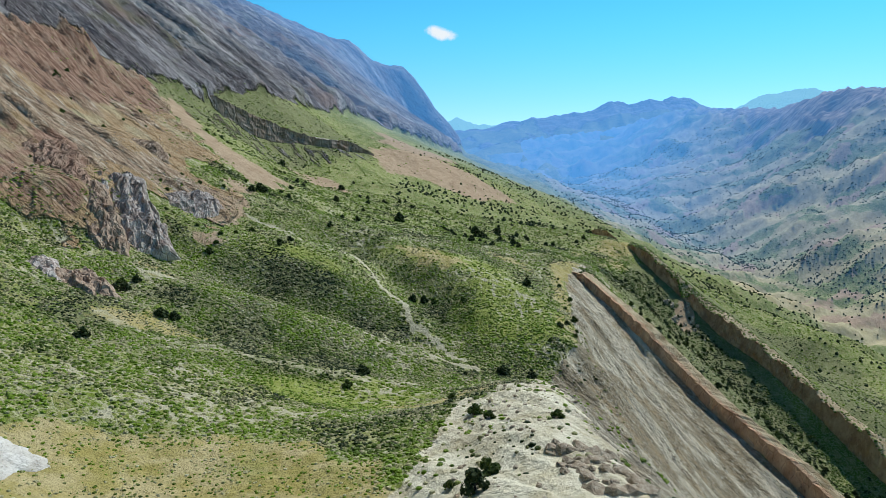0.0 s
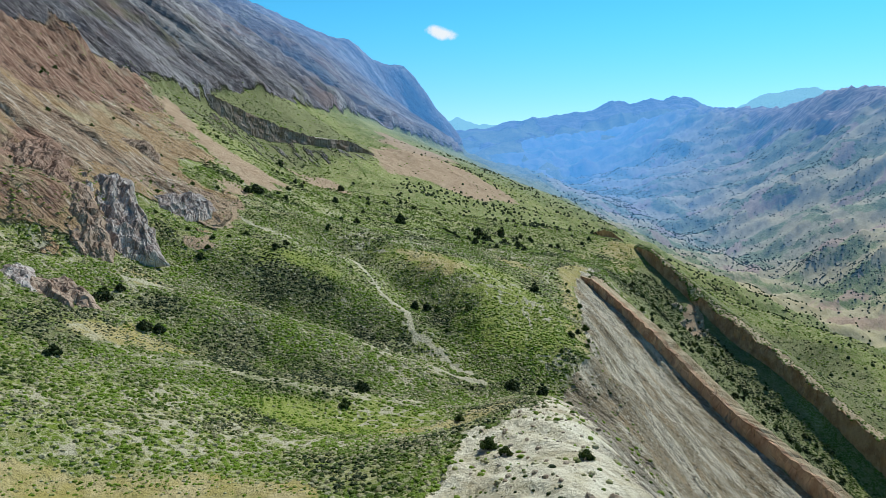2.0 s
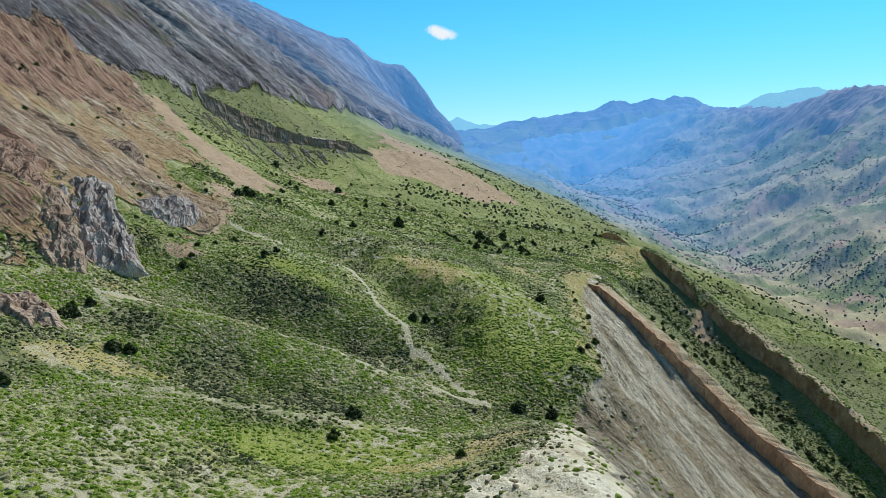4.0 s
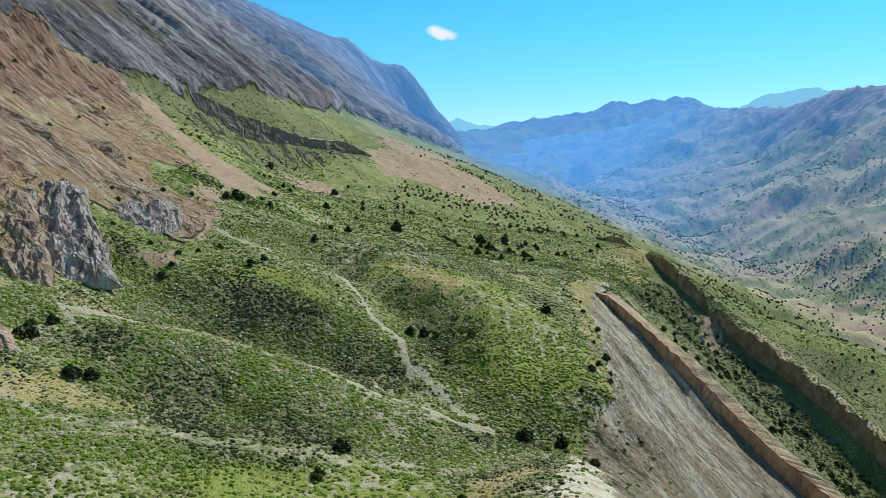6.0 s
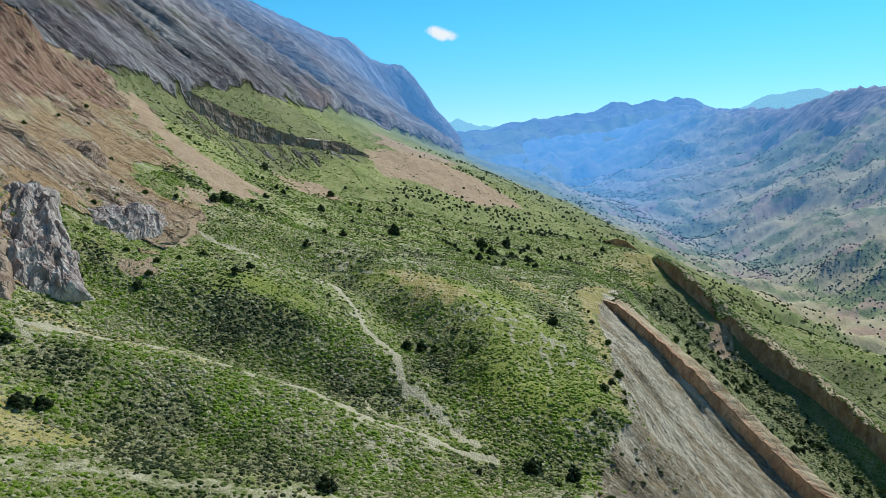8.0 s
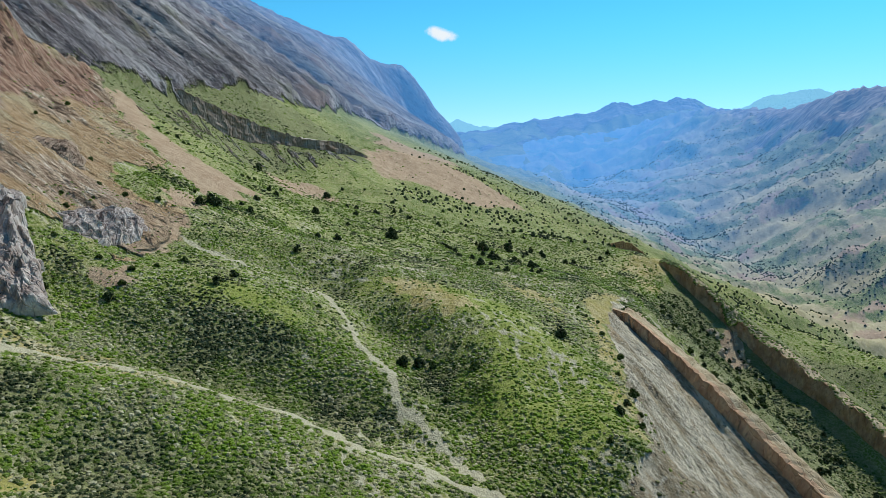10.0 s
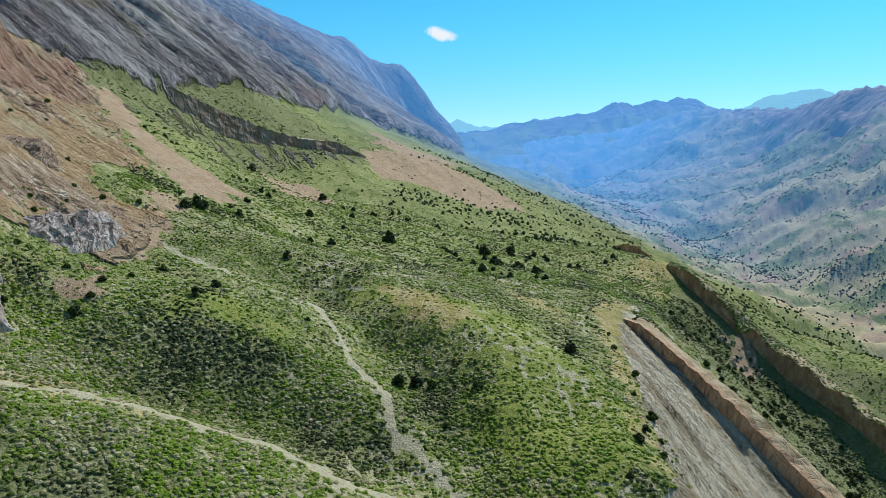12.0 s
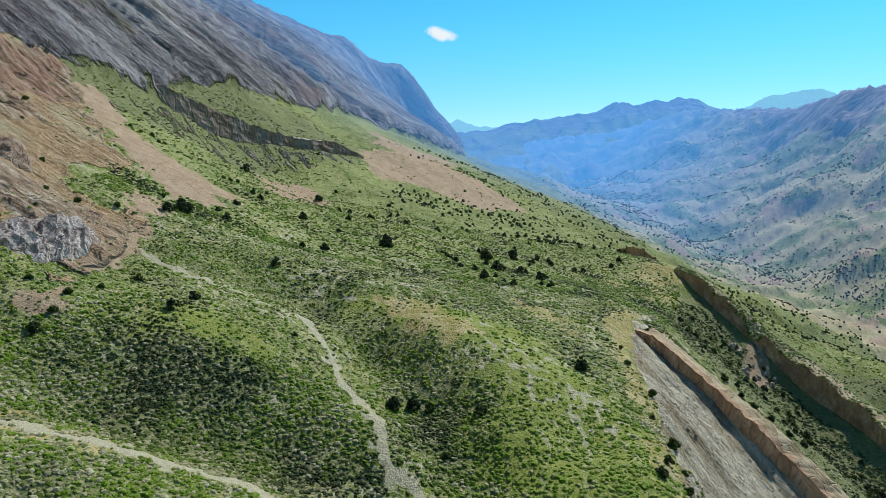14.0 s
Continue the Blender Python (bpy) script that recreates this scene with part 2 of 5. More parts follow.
STRATA_BELT = [(-139, 300), (-134, 331), (-130, 372), (-133, 420), (-106, 442), (-90, 447), (-72, 484), (-52, 484), (-60, 450), (-88, 400), (-95, 372), (-104, 325), (-115, 300)]
CHUTE = [(-131, 297), (-124, 311), (-105, 280), (-82, 270), (-65, 270), (-63, 252), (-70, 236), (-82, 243), (-98, 259), (-120, 282)]
TAN_PATCHES = [
    [(-66, 164), (-61, 171), (-57, 165), (-61, 160)],
    [(-72, 199), (-65, 214), (-61, 192), (-60, 182), (-66, 180)],
    [(-62, 605), (-19, 650), (21, 574), (63, 558), (34, 480), (-11, 478), (-37, 462), (-55, 474)],
    [(-94, 385), (-72, 392), (-48, 370), (-58, 320), (-73, 318)],
    [(-75, 670), (-15, 700), (24, 655), (-12, 590), (-60, 622)],
    [(-60, 43), (-42, 61), (-34, 65), (-23, 67), (-13, 63), (-5, 54), (-5, 20), (-60, 20)],
    [(95, 330), (105, 352), (75, 345), (70, 325)],
    [(-77, 222), (-72, 232), (-66, 226), (-66, 214), (-71, 212)],
]
DRY_TOPS = [
    [(-56, 107), (-53, 111), (-47, 110), (-46, 105), (-50, 99), (-58, 96)],
    [(-70, 130), (-63, 141), (-52, 144), (-40, 142), (-29, 141), (-25, 138), (-40, 135), (-56, 132)],
    [(-58, 104), (-49, 111), (-40, 113), (-44, 104), (-53, 98)],
    [(-17, 203), (-4, 199), (7, 182), (1, 176), (-11, 188)],
    [(14, 222), (26, 213), (27, 195), (20, 205)],
    [(36, 214), (34.5, 200), (33, 185), (31, 169), (28.5, 152), (27.5, 141), (31.5, 142), (33, 152), (35.5, 169), (38, 184), (40, 199), (43, 209), (52, 226), (42, 226)],
    [(-12, 88), (0, 92), (9, 96), (14, 108), (10, 112), (2, 100), (-8, 94)],
]
# Dark scrub on slopes turned from the sun, part of their shade painted in.
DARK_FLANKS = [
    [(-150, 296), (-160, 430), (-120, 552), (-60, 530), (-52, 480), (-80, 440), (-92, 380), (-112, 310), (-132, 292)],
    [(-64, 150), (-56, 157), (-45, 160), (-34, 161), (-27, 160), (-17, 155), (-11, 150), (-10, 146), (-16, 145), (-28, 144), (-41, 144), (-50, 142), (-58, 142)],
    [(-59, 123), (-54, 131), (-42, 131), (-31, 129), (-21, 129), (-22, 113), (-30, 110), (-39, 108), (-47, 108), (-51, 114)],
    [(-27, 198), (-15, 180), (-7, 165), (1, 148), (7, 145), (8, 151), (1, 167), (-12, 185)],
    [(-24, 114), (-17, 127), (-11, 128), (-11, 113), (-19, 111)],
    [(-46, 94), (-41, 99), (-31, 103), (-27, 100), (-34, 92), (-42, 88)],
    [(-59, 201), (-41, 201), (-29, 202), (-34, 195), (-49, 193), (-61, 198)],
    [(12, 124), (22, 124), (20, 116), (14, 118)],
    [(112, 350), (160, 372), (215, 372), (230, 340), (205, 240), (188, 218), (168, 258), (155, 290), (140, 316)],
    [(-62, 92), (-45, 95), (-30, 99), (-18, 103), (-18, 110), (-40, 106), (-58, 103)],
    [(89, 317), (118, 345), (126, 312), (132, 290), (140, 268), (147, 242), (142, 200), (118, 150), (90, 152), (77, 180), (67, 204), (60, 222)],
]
BRIGHT_GRASS = [
    [(-23, 200), (-4, 196), (16, 188), (22, 176), (14, 169), (-1, 181)],
    [(22, 176), (26, 160), (31, 155), (27, 140), (24, 155), (19, 165)],
    [(-45, 172), (-30, 172), (-28, 166), (-46, 165)],
    [(6, 168), (22, 177), (30, 158), (28, 141), (20, 138), (11, 141), (6, 152)],
    [(-30, 96), (-12, 106), (0, 104), (-6, 92), (-20, 88)],
]
RED_ROCK = [(-124, 203), (-146, 196), (-158, 232), (-154, 270), (-144, 283), (-138, 303), (-117, 276), (-122, 257), (-122, 228)]
GREEN_STRIPS = [
    [(-145, 301), (-140, 332), (-132, 366), (-118, 311), (-130, 300)],
    [(-156, 428), (-141, 475), (-120, 549), (-100, 509), (-103, 467), (-125, 447), (-142, 425)],
    [(-90, 217), (-84, 238), (-69, 233), (-66, 219), (-75, 212), (-85, 211)],
]
FOOT_SCRUB = [
    [(-97, 98), (-95, 132), (-86, 138), (-78, 131), (-72, 150), (-69, 168), (-60, 150), (-62, 120), (-70, 95)],
    [(-82, 166), (-74, 182), (-64, 176), (-62, 160), (-68, 158)],
]
RED_WALL = [(-82, 136), (-84, 148), (-92, 160), (-100, 170), (-108, 172), (-112, 150), (-104, 134), (-94, 130)]
OUTCROP = [(-4, 30), (-3.5, 47), (-2, 60), (1, 70), (6, 80), (11, 92), (14, 104), (19, 117), (20.5, 116), (19.5, 100), (17, 80), (14.5, 60), (14.5, 30)]
SLAB = [(49, 222), (42, 209), (39, 199), (37.5, 184), (35, 169), (32.5, 152), (31.5, 142), (26.5, 134), (22, 127), (18.5, 117), (18, 100), (15, 80), (12.5, 60), (12.5, 20), (60, 20), (110, 90), (92, 125), (74, 158), (66, 178), (55, 195), (49, 212)]
# A darker brown band of the slab, along the outcrop's crest.
SLAB_DARK_BAND = [(20, 118), (26, 128), (31, 118), (29, 95), (24, 72), (19, 50), (13.5, 45), (15.5, 75), (18.5, 100)]
FIN_TOP = [(44, 213), (51, 196), (57, 185), (65, 176), (71, 163), (78, 150), (90, 125), (107.0, 117.8), (94.3, 142.8), (85.7, 157.3), (77.2, 174.7), (68.7, 189.3), (60.9, 204.0), (53.7, 219.0), (50.2, 224.7)]
BROWN_HILLS = [(430, 640), (500, 760), (520, 960), (600, 1000), (680, 900), (900, 800), (900, 500), (560, 500)]
RIGHT_CRAGS = [(740, 1300), (770, 1500), (800, 2000), (700, 2400), (1000, 2500), (1300, 1500), (1300, 700), (980, 1050), (860, 1330)]
TRAILS = [SPURS["near_spur"], SPURS["middle_spur_back"] + [(-17, 168, 0), (-9.5, 158, 0), (-8, 150, 0), (-1, 143.5, 0), (5, 133, 0)], SPURS["front_spur"]]

GOAT_TRAILS = [
    [(23, 177), (24.5, 168), (24, 160), (26, 153), (26, 146)], [(20, 172), (19, 163), (20.5, 155), (18, 148), (17, 142)],
    [(14, 171), (13, 161), (14.5, 153), (12, 146)], [(26, 172), (28, 164), (28.5, 156), (30, 150)], [(-30, 133), (-24, 124), (-15, 121), (-6, 119)],
    [(-58, 126), (-50, 120), (-44, 110), (-36, 106)], [(-20, 98), (-10, 101), (-2, 108), (4, 116)], [(-26, 160), (-20, 153), (-14, 150)],
]


def cover(x, y):
    """The shares of each ground cover at the points."""
    c = {}
    c["grey"] = region(GREY_ROCK, x, y, 6, 14, 25)
    c["brown"] = region(BROWN_ROCK, x, y, 2, 5, 10)
    c["ribs"] = c["grey"] ** 2
    belt = region(STRATA_BELT, x, y, 4, 8, 14) * smooth(-0.15, 0.2, fbm(y / 11 + x / 11, x / 16, 4, 31))
    c["grey"] = np.maximum(c["grey"], belt * 0.5)
    for k, poly in enumerate(GREEN_STRIPS):
        strip = 1 - (0.62, 0.38, 0.85)[k] * region(poly, x, y, 3, 9, 12, 91 + k)
        c["grey"], c["brown"] = c["grey"] * strip, c["brown"] * strip
    for k, poly in enumerate(FOOT_SCRUB):
        c["brown"] = c["brown"] * (1 - 0.85 * region(poly, x, y, 2.5, 6, 7, 131 + k))
    c["redrock"] = np.maximum(0.55 * region(RED_WALL, x, y, 3, 6, 8), 0.62 * region(RED_ROCK, x, y, 4, 10, 12))
    c["brown"] = np.maximum(c["brown"], np.minimum(1, 1.6 * c["redrock"]))
    c["grey"] = c["grey"] * (1 - np.minimum(1, 1.6 * c["redrock"]))
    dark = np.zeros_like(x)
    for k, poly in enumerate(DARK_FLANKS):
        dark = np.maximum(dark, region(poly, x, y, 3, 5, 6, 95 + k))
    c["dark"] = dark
    bright = np.zeros_like(x)
    for k, poly in enumerate(BRIGHT_GRASS):
        bright = np.maximum(bright, region(poly, x, y, 3, 6, 7, 105 + k))
    c["bright"] = bright
    c["red"] = np.maximum(region(CHUTE, x, y, 2, 6, 7), region(ROCKFALL, x, y, 1.5, 3, 4, 27))
    tan, fan = np.zeros_like(x), np.zeros_like(x)
    for k, poly in enumerate(TAN_PATCHES):
        far = 1 if min(q[1] for q in poly) < 300 else 6
        patch = region(poly, x, y, 2.5 * far, 3.5 * far, 6 * far, 11 + k)
        if (far > 1 and poly[0][0] < 0) or poly[0][0] < -61:
            fan = np.maximum(fan, patch)
        else:
            tan = np.maximum(tan, patch)
    for k, poly in enumerate(DRY_TOPS):
        tan = np.maximum(tan, 0.75 * region(poly, x, y, 3, 5, 5, 21 + k))
    c["red"] = np.maximum(c["red"], 0.8 * fan)
    c["tan"] = np.maximum(tan, 0.85 * region(BROWN_HILLS, x, y, 40, 120, 90))
    hills = smooth(520, 760, np.hypot(x, y)) * smooth(120, 260, x)
    c["tan"] = np.maximum(c["tan"], hills * smooth(-0.45, 0.35, fbm(y / 70 + x / 200, x / 160, 4, 33)) * 0.9)
    c["red"] = np.maximum(c["red"], hills * smooth(0.16, 0.3, fbm((y - 0.5 * x) / 60, (x + 0.5 * y) / 130, 4, 35)) * 0.66)
    c["slab"] = np.maximum(0.85 * region(FIN_TOP, x, y, 1.0, 3.0, 4), np.maximum(region(OUTCROP, x, y, 1.2, 3, 4), region(SLAB, x, y, 0.8, 1.2, 3)))
    c["cream"] = np.maximum(region(OUTCROP, x, y, 1.5, 3, 4), 0.6 * region(FIN_TOP, x, y, 1.0, 3.0, 4))
    pale = 0.85 * along(TRAILS[0], x, y, 1.5, 1.1)
    pale = np.maximum(pale, 0.9 * along(TRAILS[1], x, y, 1.1, 1.1))
    c["pale"] = np.maximum(pale, 0.5 * along(TRAILS[2], x, y, 1.9, 0.9))
    c["bare"] = c["pale"]
    for line in GOAT_TRAILS:
        c["pale"] = np.maximum(c["pale"], 0.44 * along(line, x, y, 0.8, 0.9))
    c["bare"] = np.maximum(c["bare"], 0.35 * c["pale"])
    c["lane"] = np.zeros_like(x)
    m = (y > 45) & (y < 260) & (x > -100) & (x < 70)
    xm, ym = x[m], y[m]
    lane = 1 - smooth(0.04, 0.15, np.abs(gnoise(xm / 3.4 + 0.5 * gnoise(xm / 9, ym / 9, 66), ym / 2.6, 65)))
    c["lane"][m] = lane * smooth(-0.25, 0.15, fbm(xm / 22, ym / 22, 2, 67)) * (1 - 0.6 * dark[m]) * (1 - np.minimum(1, 1.5 * c["tan"][m]))
    c["pale"] = np.maximum(np.maximum(c["pale"], 0.72 * c["lane"]), 0.5 * region(DRY_TOPS[1], x, y, 2, 4, 5, 29))
    c["ledge"] = smooth(-0.14, 0.20, fbm((y + 0.35 * x) / 26, x / 60, 3, 77))
    c["dark_band"] = 0.9 * region(SLAB_DARK_BAND, x, y, 3, 6, 7, 57)
    c["crag"] = region(RIGHT_CRAGS, x, y, 30, 90, 80)
    c["brown_bare"] = c["brown"] * (1 - c["grey"])
    c["green"] = np.clip(1 - c["grey"] - c["brown"] - c["red"] - c["slab"] - c["crag"], 0, 1)
    return c


FIN_FEET = [
    ([(44, 213), (46, 207), (51, 196), (57, 185), (65, 176), (71, 163), (78, 150), (90, 125)], [1.2, 2.6, 3.8, 5.4, 5.8, 6, 6, 6], 0.45, 10.0),
    ([(102, 347), (105, 337), (111, 322), (128, 299), (139, 272), (150, 251), (163, 215)], [3, 6, 8, 8, 11, 12, 12], 0.25, 14.0),
]


def bank(x, y):
    """Earth heaped against the feet of the rock fins."""
    out = np.zeros_like(x)
    for line, rise, share, reach in FIN_FEET:
        for (ax, ay), (bx, by), ra, rb in zip(line[:-1], line[1:], rise[:-1], rise[1:]):
            t = np.clip(((x - ax) * (bx - ax) + (y - ay) * (by - ay)) / ((bx - ax) ** 2 + (by - ay) ** 2), 0, 1)
            dist = np.hypot(x - ax - t * (bx - ax), y - ay - t * (by - ay))
            out = np.maximum(out, share * (ra + (rb - ra) * t) * (1 - smooth(0, reach, dist)))
    return out


FIN_WAY = np.array((0.46, -0.89))


def beds(u, v, step, run, high, seed):
    """Tilted beds of rock: each rises at a broken edge and falls away behind it."""
    s = (u + 0.5 * step * fbm(u / (4 * step), v / run, 3, seed)) / step
    k = np.floor(s).astype(np.int64)
    share = 0.5 + gnoise(v / run + 7.3 * k, k * 0.37 + 0.5, seed + 1) * 1.3
    return high * np.clip(share, 0, 1.2) * (1 - (s - k)) * smooth(0, 0.3, s - k) * 1.25


def relief(x, y, c, z0):
    """Bumps, ribs and ledges on top of the lie of the land."""
    r = np.hypot(x, y)
    far = smooth(250, 600, r)
    out = 0.22 * fbm(x / 5, y / 5, 3, 2) * (1 - far) + 0.5 * fbm(x / 17, y / 17, 2, 4) * (1 - c["slab"])
    u = y + 0.10 * x + 3 * fbm(x / 60, y / 60, 2, 5)
    big = 17.0 * fbm(u / 50, x / 800, 4, 41, ridged=True)
    small = 3.6 * fbm(u / 13, x / 150, 4, 42, ridged=True)
    out = out + bank(x, y)
    out = out + c["ribs"] * (big * smooth(180, 420, r) * (1 + 0.3 * smooth(400, 700, r) - 0.8 * smooth(800, 1150, r)) + 10 * smooth(480, 800, r) + small)
    out = out + c["brown_bare"] * (1.3 * fbm(u / 12, x / 70, 5, 43, ridged=True) + 1.5 * fbm(x / 30, y / 30, 3, 40) + 0.5 * fbm(x / 6, y / 6, 3, 44))
    out = out + c["brown_bare"] * c["ledge"] * (beds(y + 0.35 * x, x, 5.5, 45, 2.4, 78) + beds(y + 0.35 * x, x, 2.3, 24, 0.45, 88))
    out = out + c["ribs"] * beds(u, x, 16, 190, 2.6, 98) * smooth(180, 300, r) * (1 - smooth(700, 1000, r))
    p, q = x * 0.89 + y * 0.46, x * FIN_WAY[0] + y * FIN_WAY[1]
    q2 = q + 2 * fbm(x / 15, y / 15, 2, 45)
    out = out + c["slab"] * (1 - 0.6 * c["cream"]) * (1.5 * fbm(p / 7.5, q2 / 60, 4, 46, ridged=True) + 0.6 * fbm(p / 1.5, q2 / 14, 3, 47) + 0.28 * fbm(x / 5, y / 5, 3, 48))
    hills = smooth(300, 620, r) * smooth(60, 260, x + 0.12 * (y - 600)) * (1 - c["crag"]) * (1 - 0.45 * smooth(1400, 1800, r))
    out = out + hills * (21 * fbm((y - 0.5 * x) / 140, (x + 0.5 * y) / 420, 5, 51, ridged=True) + 9.5 * fbm((y - 0.5 * x) / 52, (x + 0.5 * y) / 150, 4, 52, ridged=True) - 2.0)
    mid = smooth(240, 420, r) * (1 - hills) * (1 - c["grey"])
    out = out + mid * (2.4 * fbm(x / 38, y / 45, 4, 53))
    out = out + c["crag"] * (20 * fbm((x + y * 0.3) / 95, y / 120, 5, 54, ridged=True) + 6 * fbm(x / 30, y / 80, 3, 55, ridged=True))
    out = out + smooth(1350, 1900, r) * smooth(120, 380, x) * (1 - c["crag"]) * 42 * fbm((y - 0.4 * x) / 170, (x + 0.4 * y) / 330, 5, 58, ridged=True)
    out = out + smooth(2300, 3200, r) * 60 * fbm(x / 600, y / 600, 4, 56)
    return out


def full_height(x, y):
    x, y = np.asarray(x, float).ravel(), np.asarray(y, float).ravel()
    z0 = base_height(x, y)
    return z0 + relief(x, y, cover(x, y), z0)


# ---- materials ----
class Graph:
    """A short way to write node materials."""

    def __init__(self, name):
        self.mat = bpy.data.materials.new(name)
        self.mat.use_nodes = True
        self.t = self.mat.node_tree
        self.bsdf = self.t.nodes["Principled BSDF"]
        self.bsdf.inputs["Roughness"].default_value = 0.95
        self.bsdf.inputs["Specular IOR Level"].default_value = 0.15
        self.co = self.t.nodes.new("ShaderNodeTexCoord").outputs["Object"]

    def put(self, socket, value):
        if isinstance(value, bpy.types.NodeSocket):
            self.t.links.new(value, socket)
        elif isinstance(value, tuple) and len(value) == 3 and socket.type == 'RGBA':
            socket.default_value = (*value, 1)
        else:
            socket.default_value = value

    def attr(self, name):
        n = self.t.nodes.new("ShaderNodeAttribute")
        n.attribute_name = name
        return n.outputs["Fac"]

    def stretch(self, scale, turn=0.0):
        first, n = self.t.nodes.new("ShaderNodeMapping"), self.t.nodes.new("ShaderNodeMapping")
        first.inputs["Rotation"].default_value = (0, 0, turn)
        n.inputs["Scale"].default_value = scale
        self.t.links.new(self.co, first.inputs["Vector"])
        self.t.links.new(first.outputs[0], n.inputs["Vector"])
        return n.outputs[0]

    def border(self, name, grain, amount=1.1):
        """A cover's share, with its soft border broken up by a grain."""
        shift = self.mul(self.mul(grain, 0.5, 'SUBTRACT'), amount)
        return self.ramp(self.mul(self.attr(name), shift, 'ADD'), 0.36, 0.64)

    def noise(self, scale, detail=4, rough=0.6, where=None):
        n = self.t.nodes.new("ShaderNodeTexNoise")
        n.inputs["Scale"].default_value, n.inputs["Detail"].default_value, n.inputs["Roughness"].default_value = scale, detail, rough
        self.t.links.new(where or self.co, n.inputs["Vector"])
        return n.outputs[0]

    def cells(self, scale, where=None, feature='F1'):
        n = self.t.nodes.new("ShaderNodeTexVoronoi")
        n.feature = feature
        n.inputs["Scale"].default_value = scale
        self.t.links.new(where or self.co, n.inputs["Vector"])
        return n.outputs["Distance"]

    def ramp(self, value, a, b, low=0.0, high=1.0):
        n = self.t.nodes.new("ShaderNodeMapRange")
        n.interpolation_type = 'SMOOTHSTEP'
        for key, v in zip(("Value", "From Min", "From Max", "To Min", "To Max"), (value, a, b, low, high)):
            self.put(n.inputs[key], v)
        return n.outputs[0]

    def mul(self, a, b, op='MULTIPLY'):
        n = self.t.nodes.new("ShaderNodeMath")
        n.operation = op
        self.put(n.inputs[0], a)
        self.put(n.inputs[1], b)
        return n.outputs[0]

    def mix(self, fac, a, b):
        n = self.t.nodes.new("ShaderNodeMix")
        n.data_type = 'RGBA'
        self.put(n.inputs[0], fac)
        self.put(n.inputs[6], a)
        self.put(n.inputs[7], b)
        return n.outputs[2]

    def finish(self, colour, bump=None, strength=0.5, distance=0.1):
        self.put(self.bsdf.inputs["Base Color"], colour)
        if bump is not None:
            n = self.t.nodes.new("ShaderNodeBump")
            n.inputs["Strength"].default_value, n.inputs["Distance"].default_value = strength, distance
            self.t.links.new(bump, n.inputs["Height"])
            self.t.links.new(n.outputs[0], self.bsdf.inputs["Normal"])
        return self.mat


